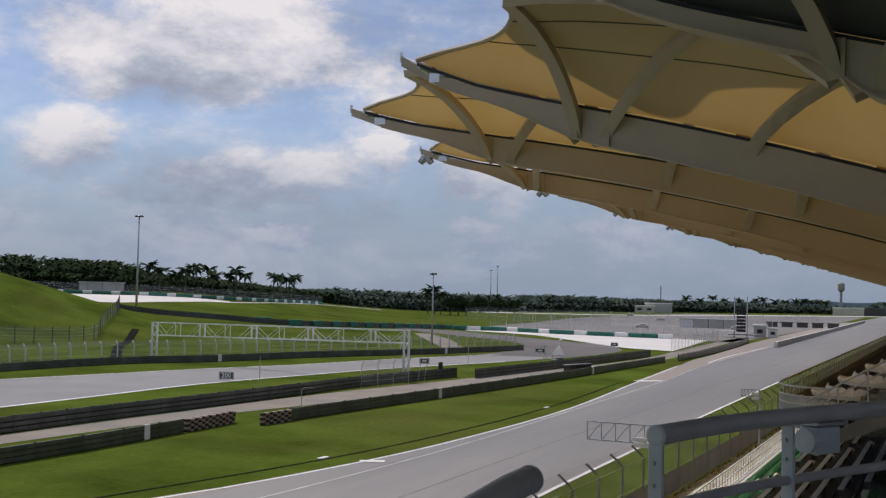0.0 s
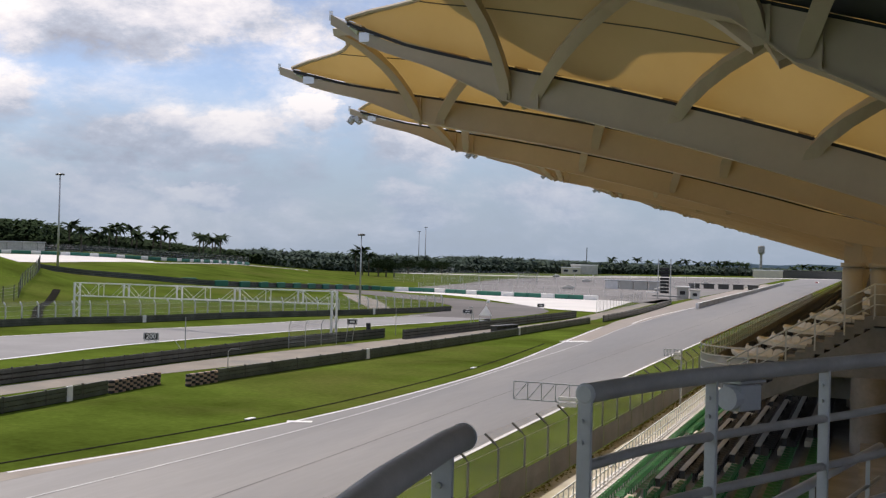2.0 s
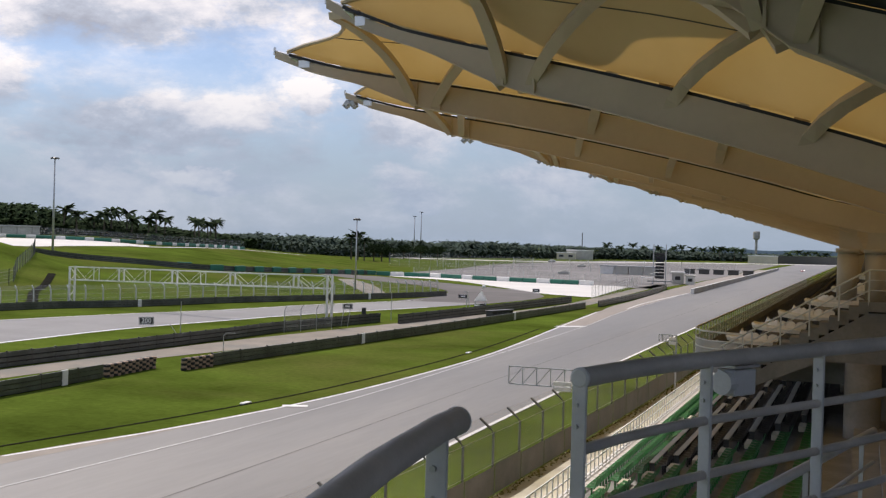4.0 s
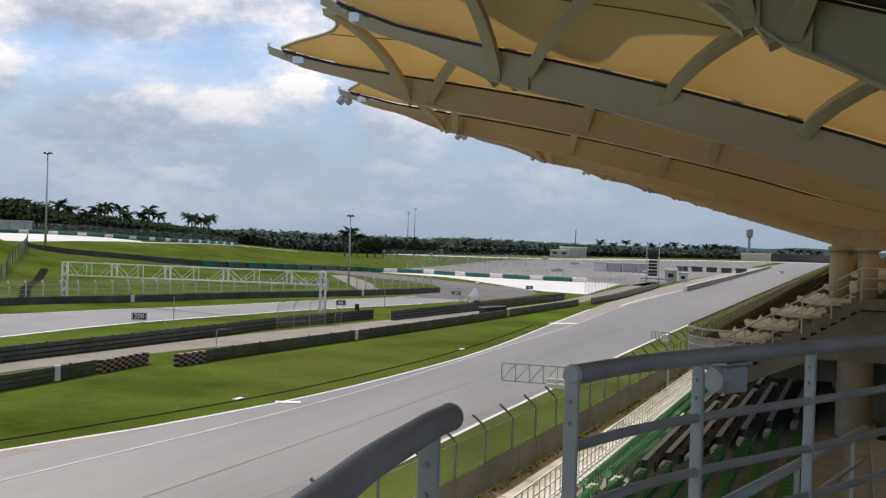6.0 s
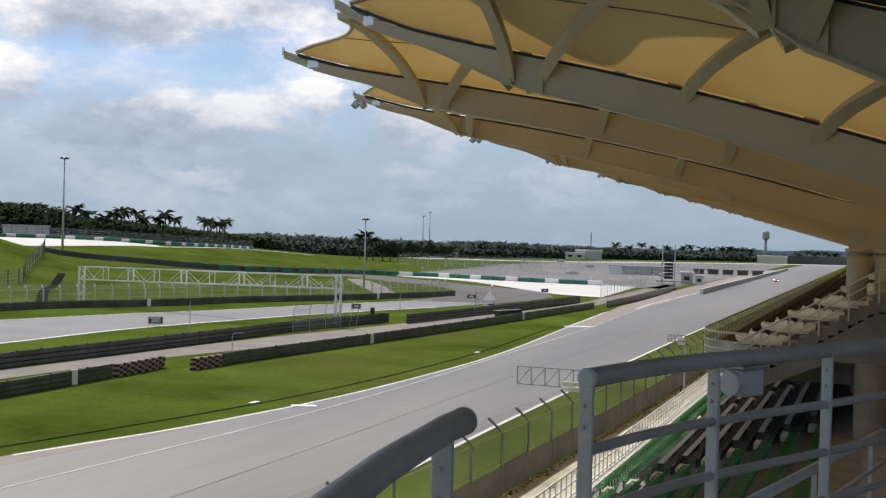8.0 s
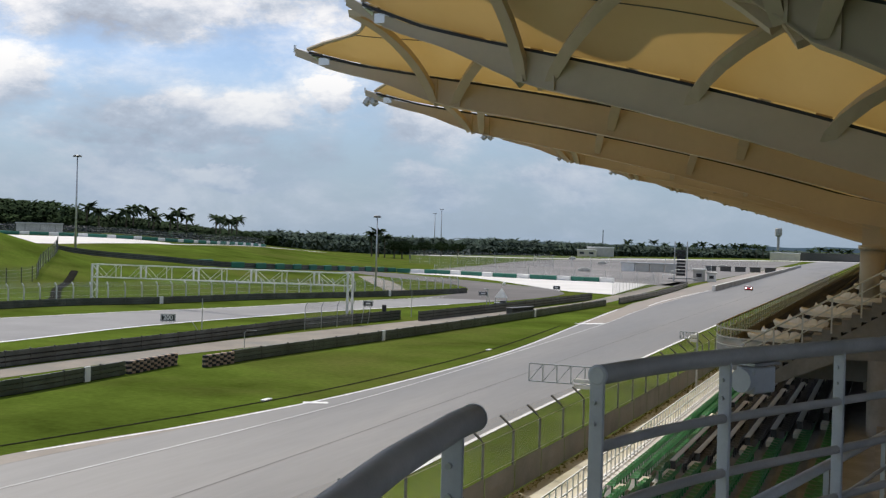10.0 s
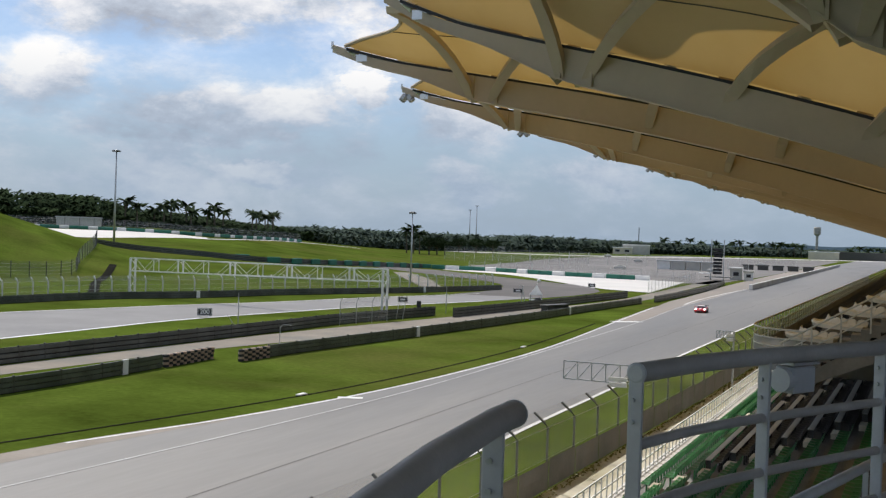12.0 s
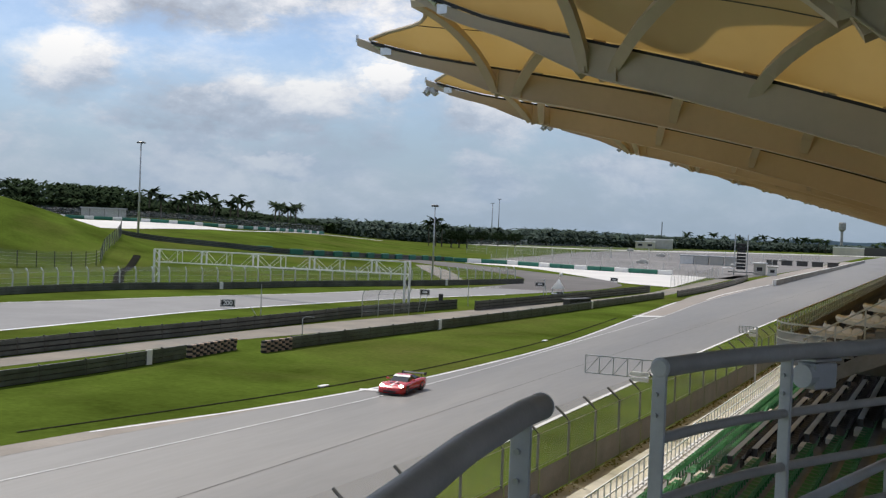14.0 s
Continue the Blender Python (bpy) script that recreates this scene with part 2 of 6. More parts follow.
# ---- building blocks
def link(name, bm, mat, parent=None, label="", smooth=False):
    me = bpy.data.meshes.new(name)
    bmesh.ops.recalc_face_normals(bm, faces=bm.faces)
    bm.to_mesh(me)
    bm.free()
    for mm in (mat if isinstance(mat, (list, tuple)) else (mat,)):
        me.materials.append(mm)
    if smooth:
        for p in me.polygons:
            p.use_smooth = True
    ob = new(name, me)
    if parent is not None:
        ob.parent = parent
    if label:
        ob["label"] = label
    return ob


def part(name, bm, mat, parent, label="", smooth=False):
    return link(name, bm, mat, parent, label, smooth)


def share(ob, m, parent=None):
    """Another object on the same mesh."""
    o = new(ob.name.split(".")[0], ob.data)
    o.parent = parent if parent is not None else ob.parent
    o.matrix_basis = m
    return o


def thing(name, label, category, m=None, group="", kind=""):
    e = new(name)
    e.empty_display_size = 0.2
    if m is not None:
        e.matrix_basis = m
    return tagged(e, label, category, group, kind)


def box(bm, c, s, m=None, bevel=0.0):
    mat = (m or Matrix.Identity(4)) @ Matrix.Translation(c) @ Matrix.Diagonal((*s, 1))
    r = bmesh.ops.create_cube(bm, size=1.0, matrix=mat)
    if bevel:
        es = list({e for v in r["verts"] for e in v.link_edges})
        bmesh.ops.bevel(bm, geom=es, offset=bevel, segments=1, affect="EDGES")
    return bm


def bar(bm, a, b, w, h=None):
    """A straight square bar from a to b."""
    a, b = Vector(a), Vector(b)
    d = b - a
    q = d.to_track_quat("Z", "Y").to_matrix().to_4x4()
    m = Matrix.Translation((a + b) / 2) @ q @ Matrix.Diagonal((w, h or w, d.length, 1))
    bmesh.ops.create_cube(bm, size=1.0, matrix=m)
    return bm


def tube(bm, pts, r, n=8, caps=True, flat=1.0):
    """A round pipe along points; r may be a list. flat squeezes it sideways."""
    pts = [Vector(p) for p in pts]
    rings = []
    for i, p in enumerate(pts):
        d = (pts[min(i + 1, len(pts) - 1)] - pts[max(i - 1, 0)]).normalized()
        up = Vector((0, 0, 1)) if abs(d.z) < 0.95 else Vector((0, 1, 0))
        s = d.cross(up).normalized()
        u = s.cross(d).normalized()
        rr = r[i] if isinstance(r, (list, tuple)) else r
        rings.append([bm.verts.new(p + s * math.cos(2 * math.pi * k / n) * rr * flat + u * math.sin(2 * math.pi * k / n) * rr) for k in range(n)])
    for a, b in zip(rings, rings[1:]):
        for k in range(n):
            bm.faces.new((a[k], a[(k + 1) % n], b[(k + 1) % n], b[k]))
    if caps:
        bm.faces.new(rings[0])
        bm.faces.new(rings[-1][::-1])
    return bm


def spline(pts, step):
    """Catmull-Rom through the points, sampled about every step metres."""
    p = [Vector(q) for q in pts]
    p = [2 * p[0] - p[1]] + p + [2 * p[-1] - p[-2]]
    out = []
    for i in range(1, len(p) - 2):
        a, b, c, d = p[i - 1:i + 3]
        n = max(1, int((c - b).length / step))
        for k in range(n):
            t = k / n
            out.append(0.5 * (2 * b + (c - a) * t + (2 * a - 5 * b + 4 * c - d) * t * t + (3 * b - a - 3 * c + d) * t ** 3))
    out.append(p[-2])
    return out


def smooth_step(a, b, v):
    t = min(1.0, max(0.0, (v - a) / (b - a)))
    return t * t * (3 - 2 * t)


def ground_z(x, y):
    """Level round the straight, a slope rising away to the left, and a grassy mound on it."""
    d = math.hypot(x, y)
    az = math.degrees(math.atan2(-x, y))
    if y < 0:
        return 0.0
    z = smooth_step(23, 41, az) * 14.5 * smooth_step(150, 470, d)
    q = math.hypot(x + 190, y - 148) / 62.0
    if q < 1:
        z += 13.0 * (0.5 + 0.5 * math.cos(math.pi * q)) ** 0.85
    return z


def ribbon(name, a, b, mat, label, lift=0.03, cols=6, step=6.0, category="road", kind="structure"):
    """A strip of ground between two edge lines, laid just over the terrain."""
    a = spline([(x, y, 0) for x, y in a], step)
    b = spline([(x, y, 0) for x, y in b], step)
    n = max(len(a), len(b))

    def at(line, f):
        g = f * (len(line) - 1)
        i = min(int(g), len(line) - 2)
        return line[i].lerp(line[i + 1], g - i)
    bm = bmesh.new()
    rows = []
    for i in range(n):
        p, q = at(a, i / (n - 1)), at(b, i / (n - 1))
        row = []
        for k in range(cols + 1):
            w = p.lerp(q, k / cols)
            row.append(bm.verts.new((w.x, w.y, ground_z(w.x, w.y) + lift)))
        rows.append(row)
    for r, s in zip(rows, rows[1:]):
        for k in range(cols):
            bm.faces.new((r[k], r[k + 1], s[k + 1], s[k]))
    ob = link(name, bm, mat, smooth=True)
    return tagged(ob, label, category, kind=kind)


def line_strip(name, pts, width, mat, label, lift=0.045):
    p = spline([(x, y, 0) for x, y in pts], 5.0)
    a, b = [], []
    for i, q in enumerate(p):
        d = (p[min(i + 1, len(p) - 1)] - p[max(i - 1, 0)]).normalized()
        s = Vector((-d.y, d.x, 0)) * width / 2
        a.append((q.x - s.x, q.y - s.y))
        b.append((q.x + s.x, q.y + s.y))
    return ribbon(name, a, b, mat, label, lift, 1, 5.0, "line marking")


# ---- the ground
def build_ground():
    bm = bmesh.new()
    radii = [0.0] + [8 * 1.035 ** k for k in range(182)]
    radii = [r for r in radii if r < 4200]
    angs = [radians(a) for a in np.concatenate([np.arange(-20, 75, 1.0), np.arange(75, 340, 5.0)])]
    centre = bm.verts.new((0, 0, 0))
    prev = None
    for r in radii[1:]:
        ring = [bm.verts.new((-math.sin(a) * r, math.cos(a) * r, ground_z(-math.sin(a) * r, math.cos(a) * r))) for a in angs]
        for k in range(len(angs)):
            j = (k + 1) % len(angs)
            if prev is None:
                bm.faces.new((centre, ring[k], ring[j]))
            else:
                bm.faces.new((prev[k], ring[k], ring[j], prev[j]))
        prev = ring
    ob = link("ground", bm, M_GRASS, smooth=True)
    tagged(ob, "mown bright green grass rising to a slope", "ground", kind="structure")


build_ground()

# the straight, its grass edge, pit exit and lines
EDGE_L = [(-37.5, -15), (-38.6, 20), (-37.1, 40), (-35.2, 48), (-33.4, 60), (-32.6, 75), (-33.0, 99), (-36.4, 136), (-39.6, 171), (-41.0, 217), (-43, 300), (-46, 420), (-50, 620), (-52, 960)]
EDGE_R = [(-17.0, -15), (-18.6, 20), (-19.3, 40), (-19.6, 48), (-19.9, 60), (-20.1, 75), (-20.6, 99), (-20.8, 136), (-20.8, 171), (-20.8, 217), (-20.8, 300), (-20.8, 420), (-20.8, 620), (-20.8, 960)]
ribbon("road", EDGE_L, EDGE_R, M_ASPHALT, "pale grey asphalt racing straight with faint dark streaks")
line_strip("edge_line", EDGE_R, 0.28, M_LINE, "white painted edge line along the straight")
line_strip("edge_line", [(x + 0.2, y) for x, y in EDGE_L[2:9]], 0.22, M_LINE, "thin white edge line beside the grass")
line_strip("inner_line", [(-35.5, -5), (-33.6, 20), (-32.5, 35), (-31.9, 44), (-31.3, 56), (-31.2, 72), (-32.2, 100), (-33.8, 140), (-36.4, 178), (-38.2, 240), (-39.6, 300)], 0.13, M_LINE_WORN, "thin worn white guide line on the asphalt")

line_strip("paving_seam", [(-25.6, -10), (-25.7, 30), (-25.8, 50), (-26.0, 62), (-26.2, 78), (-26.6, 120), (-27.0, 200), (-27.2, 300)], 0.07, M_SEAM, "thin dark paving seam along the asphalt", 0.04)
ribbon("verge_dust", EDGE_L[:5], [(x + w, y) for (x, y), w in zip(EDGE_L, (1.7, 1.9, 1.5, 0.7, 0.12))], M_DUST, "tan dusty strip along the edge of the asphalt", 0.036, 3, 4.0)

# the returning track beyond the barriers
LOOP_NEAR = [(-73, 50), (-74.3, 80), (-75.3, 98), (-73.5, 117), (-71, 135), (-64.5, 162), (-60.5, 190), (-63, 220), (-72, 245)]
LOOP_FAR = [(-100, 70), (-92.9, 100), (-89.6, 116), (-84.1, 134), (-80.4, 154), (-73.4, 182), (-73.0, 205), (-76, 225), (-80, 238)]
ribbon("road", LOOP_NEAR, LOOP_FAR, M_ASPHALT_OLD, "pale grey asphalt track curving behind the barriers")
line_strip("edge_line", LOOP_NEAR[:6], 0.5, M_LINE, "white painted edge line of the returning track")
line_strip("edge_line", LOOP_FAR[:6], 0.3, M_LINE, "white painted far edge line of the returning track")

# the service road between the guard rails
ribbon("service_road", [(-57.5, 40), (-56.5, 61), (-55.8, 76), (-53.0, 94), (-51.3, 121), (-50.0, 145), (-48.2, 167), (-45.6, 186), (-46.2, 205), (-48.2, 236), (-50.8, 280), (-52.0, 312)],
       [(-60.2, 40), (-60.2, 65), (-59.8, 78), (-59.0, 95), (-56.0, 121), (-52.5, 150), (-50.2, 170), (-49.5, 190), (-50.2, 206), (-52.0, 240), (-54.6, 283), (-55.0, 312)], M_DIRT, "dusty tan service road between guard rails", 0.02)


# ---- the roof
def beam_drop(t):
    return 0.1 * t + 0.0055 * t * t + 0.5 * (1 - math.exp(-t / 1.5))


def beam_depth(t, start=2.2):
    return 0.22 + 0.012 * t + 0.36 * smooth_step(start, 4.7, t)


NODE = 4.5


class Beam:
    def __init__(self, tip, foot, steep=1.0, start=2.2, deep=0.0):
        self.steep, self.start, self.deep = steep, start, deep
        self.tip, self.foot = Vector(tip), Vector(foot)
        self.way = Vector((foot[0] - tip[0], foot[1] - tip[1], 0))
        self.length = self.way.length
        self.way.normalize()
        self.side = Vector((-self.way.y, self.way.x, 0))

    def top(self, t):
        return self.tip + self.way * t - Vector((0, 0, beam_drop(t) * self.steep))

    def bottom(self, t):
        return self.top(t) - Vector((0, 0, beam_depth(t, self.start) + self.deep * smooth_step(4.4, 7.0, t)))


BEAMS = [
    Beam((-2.6, 10.2, 15.7), (8.6, 8.0, 0), 1.7, 3.9),
    Beam((-5.65, 15.64, 15.7), (6.0, 14.5, 0), 1.74, 3.9, 0.34),
    Beam((-11.02, 21.3, 15.7), (1.6, 19.6, 0), 1.46),
    Beam((-15.5, 26.9, 15.7), (1.5, 26.9, 0)),
    Beam((-18.44, 37.3, 16.02), (-0.52, 37.3, 0)),
]
BEAMS += [Beam((-17.9, 36.0 + 12.8 * k, 15.8), (-0.5, 36.0 + 12.8 * k, 0)) for k in range(1, 44)]
BACK = 9.0


def roof_beam(b, near):
    e = thing("roof_beam", "cream painted steel roof girder curving up to a pointed tip", "roof beam", group="roof beams")
    bm = bmesh.new()
    w = 0.26
    n = 18 if near else 8
    ts = [(b.length + BACK) * (k / n) ** 1.15 for k in range(n + 1)]
    ts = sorted(ts + [2.2, 3.2, 3.9, 4.3, 4.7])
    rings = []
    for t in ts:
        up, lo = b.top(t), b.bottom(t)
        if t > b.length:
            up = b.top(b.length) - Vector((0, 0, 0.06 * (t - b.length))) + b.way * (t - b.length)
            lo = up - Vector((0, 0, max(0.3, beam_depth(b.length) - 0.06 * (t - b.length))))
        s = b.side * (w * (0.35 + 0.65 * smooth_step(0, 3, t)))
        rings.append([bm.verts.new(q) for q in (up - s, up + s, lo + s, lo - s)])
    for r, q in zip(rings, rings[1:]):
        for k in range(4):
            bm.faces.new((r[k], r[(k + 1) % 4], q[(k + 1) % 4], q[k]))
    bm.faces.new(rings[0])
    bm.faces.new(rings[-1][::-1])
    part("girder", bm, M_BEAM, e)
    # solid black strip on top, drawn as the dark gap below the membrane
    for off, hh, ww, mm, nm in ((0.03, 0.07, 0.21, M_BLACK, "gap_strip"),):
        bm = bmesh.new()
        prev = None
        for t in [0.5 + (b.length + BACK - 0.5) * k / 14 for k in range(15)]:
            u = b.top(min(t, b.length)) + Vector((0, 0, off))
            if t > b.length:
                u = u + b.way * (t - b.length) - Vector((0, 0, 0.06 * (t - b.length)))
            s = b.side * ww
            ring = [bm.verts.new(q) for q in (u - s - Vector((0, 0, hh / 2)), u + s - Vector((0, 0, hh / 2)), u + s + Vector((0, 0, hh / 2)), u - s + Vector((0, 0, hh / 2)))]
            if prev:
                for k in range(4):
                    bm.faces.new((prev[k], prev[(k + 1) % 4], ring[(k + 1) % 4], ring[k]))
            else:
                bm.faces.new(ring)
            prev = ring
        bm.faces.new(prev[::-1])
        part(nm, bm, mm, e)
    # bottom flange, a little wider than the web
    if near:
        bm = bmesh.new()
        prev = None
        for t in [1.0 + (b.length - 1.0) * k / 26 for k in range(27)]:
            u = b.bottom(t) - Vector((0, 0, 0.022))
            sd = b.side * (w * (0.35 + 0.65 * smooth_step(0, 3, t)) + 0.05)
            ring = [bm.verts.new(q) for q in (u - sd, u + sd, u + sd + Vector((0, 0, 0.035)), u - sd + Vector((0, 0, 0.035)))]
            if prev:
                for k in range(4):
                    bm.faces.new((prev[k], prev[(k + 1) % 4], ring[(k + 1) % 4], ring[k]))
            else:
                bm.faces.new(ring)
            prev = ring
        bm.faces.new(prev[::-1])
        part("flange", bm, M_BEAM, e)
    # bright steel end fitting with its tensioning pin
    bm = bmesh.new()
    out = b.tip - b.way * 0.06 - Vector((0, 0, 0.02))
    tube(bm, [out, b.top(0.3) - Vector((0, 0, 0.03)), b.top(0.75) - Vector((0, 0, 0.03))], [0.045, 0.09, 0.15], 8)
    tube(bm, [out - Vector((0, 0, 0.08)), out + Vector((0, 0, 0.12))], 0.045, 6)
    box(bm, b.top(0.95) - Vector((0, 0, 0.08)), (0.34, 0.3, 0.2))
    part("tip_fitting", bm, M_CHROME, e, "bright steel tensioning fitting")
    # stiffener plates at the node
    for t in (NODE - 0.12, NODE + 0.55):
        bm = bmesh.new()
        a, c = b.top(t), b.bottom(t)
        mid = (a + c) / 2
        m = Matrix.Translation(mid) @ Matrix(((b.way.x, b.side.x, 0, 0), (b.way.y, b.side.y, 0, 0), (0, 0, 1, 0), (0, 0, 0, 1)))
        box(bm, (0, 0, 0), (0.05, w * 2 + 0.12, (a - c).length), m)
        part("stiffener", bm, M_BEAM, e)
    return e


RIDGE = [(0.0, 0.45), (0.15, 0.75), (0.5, 1.15), (0.8, 1.2), (1.4, 0.9)]


def ridge_rise(f):
    for (a, p), (c, q) in zip(RIDGE, RIDGE[1:]):
        if f <= c:
            return p + (q - p) * (f - a) / (c - a)
    return RIDGE[-1][1]


def bay_point(p, q, f, v):
    """A point of the membrane between two beams: f from tip to column, v from one beam to the other."""
    back = 0.75 * 4 * v * (1 - v) * max(0.0, 1 - f * 3.5) * -1.0
    hump = 1 - abs(2 * v - 1) ** 1.7
    # the free edge is cut in two scallops that meet at the ridge peak
    scallop = 0.75 * math.sin(math.pi * ((2 * v) % 1.0)) * max(0.0, 1 - f * 4.0) if 0 < v < 1 else 0.0

    def pt(b):
        t = f * b.length + scallop - back * 0.8 + 0.35
        if t > b.length:
            return b.top(b.length) - Vector((0, 0, 0.06 * (t - b.length))) + b.way * (t - b.length)
        return b.top(t)
    return pt(p).lerp(pt(q), v) + Vector((0, 0, 0.11 + 0.22 * (1 - abs(2 * v - 1) ** 8) + ridge_rise(f) * hump))


def membrane_bay(p, q, near, skin=None, label="translucent golden cream fabric roof stretched between two girders"):
    e = thing("roof_membrane", label, "fabric roof", group="roof membranes")
    bm = bmesh.new()
    nf, nv = (26, 16) if near else (8, 6)
    fmax = 1.0 + BACK / 17.0
    rows = [[bm.verts.new(bay_point(p, q, fmax * (i / nf) ** 1.2, k / nv)) for k in range(nv + 1)] for i in range(nf + 1)]
    for r, s in zip(rows, rows[1:]):
        for k in range(nv):
            bm.faces.new((r[k], r[k + 1], s[k + 1], s[k]))
    part("membrane", bm, skin or M_MEMBRANE, e, smooth=True)
    # seams of the fabric panels and the hem rope along the free edge
    if near:
        for v in (0.2, 0.36, 0.64, 0.8):
            bm = bmesh.new()
            tube(bm, [bay_point(p, q, fmax * (i / 24) ** 1.2, v) - Vector((0, 0, 0.015)) for i in range(25)], 0.012, 4)
            part("seam", bm, M_DARKMETAL, e)
    bm = bmesh.new()
    tube(bm, [bay_point(p, q, 0.0, k / 16) for k in range(17)], 0.05, 6)
    part("edge_hem", bm, M_BEAM, e)
    # arches from both girders up to the ridge
    for t0, f1 in ((NODE - 0.1, 0.0), (NODE + 0.2, NODE / p.length - 0.01), (8.0, 0.64), (10.8, 0.84)):
        for b, o, v0 in ((p, q, 0.0), (q, p, 1.0)):
            bm = bmesh.new()
            if t0 > 6 and b.length > 14:
                f1 = (t0 + 0.8 + (0.6 if t0 > 9 else 0.0)) / b.length + 0.04
            crown = bay_point(p, q, f1, 0.5) - Vector((0, 0, 0.10))
            at = t0 if t0 < 6 else t0 * ((0.93 if t0 < 9 else 0.91) if b.length < 14 else 1.12)
            foot = b.bottom(at) + Vector((0, 0, 0.04 if t0 < 6 else 0.12))
            side = (crown - foot).normalized()
            foot = foot + Vector((side.x, side.y, 0)) * 0.25
            pts = []
            lean = 0.5 if t0 < 6 else 0.22
            for k in range(9):
                u = k / 8 * math.pi / 2
                h = lean * k / 8 + (1 - lean) * (1 - math.cos(u))
                w = foot.lerp(crown, h)
                w.z = foot.z + (crown.z - foot.z) * (lean * 0.7 * k / 8 + (1 - lean * 0.7) * math.sin(u))
                pts.append(w)
            prev = None
            for k, c in enumerate(pts):
                d = (pts[min(k + 1, 8)] - pts[max(k - 1, 0)]).normalized()
                s = b.way - d * d.dot(b.way)
                s.normalize()
                u = s.cross(d).normalized()
                hw, hh = 0.12 - 0.03 * (k == 0), 0.085
                ring = [bm.verts.new(c + s * a * hw + u * g * hh) for a, g in ((-1, -1), (1, -1), (1, 1), (-1, 1))]
                if prev:
                    for j in range(4):
                        bm.faces.new((prev[j], prev[(j + 1) % 4], ring[(j + 1) % 4], ring[j]))
                else:
                    bm.faces.new(ring)
                prev = ring
            bm.faces.new(prev[::-1])
            part("arch_rib", bm, M_BEAM, e)
        if not near and t0 > 6:
            break
    return e


def column(b, base=0.0):
    e = thing("column", "cream painted round concrete column under a roof girder", "column", group="columns")
    p = b.top(b.length)
    zt = b.bottom(b.length).z
    for k, off in enumerate((0.0, 0.85)):
        c = Vector((p.x, p.y, 0)) + b.way * off
        bm = bmesh.new()
        tube(bm, [(c.x, c.y, base), (c.x, c.y, zt - 0.55)], 0.31, 20)
        part("shaft", bm, M_COLUMN, e, smooth=True)
        bm = bmesh.new()
        box(bm, (c.x, c.y, zt - 0.2), (0.52, 0.46, 0.75))
        part("head_block", bm, M_COLUMN, e)
        bm = bmesh.new()
        tube(bm, [(c.x, c.y, zt - 0.66), (c.x, c.y, zt - 0.52)], 0.37, 20)
        part("collar", bm, M_COLUMN, e, smooth=True)


def shade_roof():
    """Unseen roof added over and behind the terrace; its lobes shade the fabric."""
    bm = bmesh.new()
    lobes = spline([(-9.3, 17.0, 0), (-9.35, 19.0, 0), (-9.8, 21.2, 0), (-9.2, 22.0, 0), (-8.2, 22.5, 0), (-7.5, 22.4, 0), (-6.7, 21.8, 0), (-5.8, 21.5, 0), (-4.8, 21.1, 0), (-4.2, 19.4, 0), (-2.0, 18.1, 0), (4.0, 17.6, 0)], 0.25)
    plan = [(-9.3, -36.5)] + [(q.x, q.y) for q in lobes] + [(13.0, 17.6), (13.0, -36.5)]
    lo = [bm.verts.new((x, y, 18.5)) for x, y in plan]
    hi = [bm.verts.new((x, y, 18.75)) for x, y in plan]
    bm.faces.new(lo)
    bm.faces.new(hi[::-1])
    for k in range(len(plan)):
        n = (k + 1) % len(plan)
        bm.faces.new((lo[k], lo[n], hi[n], hi[k]))
    tagged(link("ceiling", bm, M_ROOF), "unseen grey roof over the terrace, front edge lobed to shade the fabric bay", "ceiling", kind="structure")


shade_roof()
for i, b in enumerate(BEAMS):
    roof_beam(b, i < 8)
    if i > 0:
        column(b, 9.0 if i == 4 else 0.0)
for i, (p, q) in enumerate(zip(BEAMS, BEAMS[1:])):
    if i == 0:
        membrane_bay(p, q, True, M_ROOF, "opaque grey lined roof bay between two girders")
    else:
        membrane_bay(p, q, i < 5)


# ---- the terrace, rails and lower seats
RAIL_Z = 10.01
FLOOR_Z = 9.0


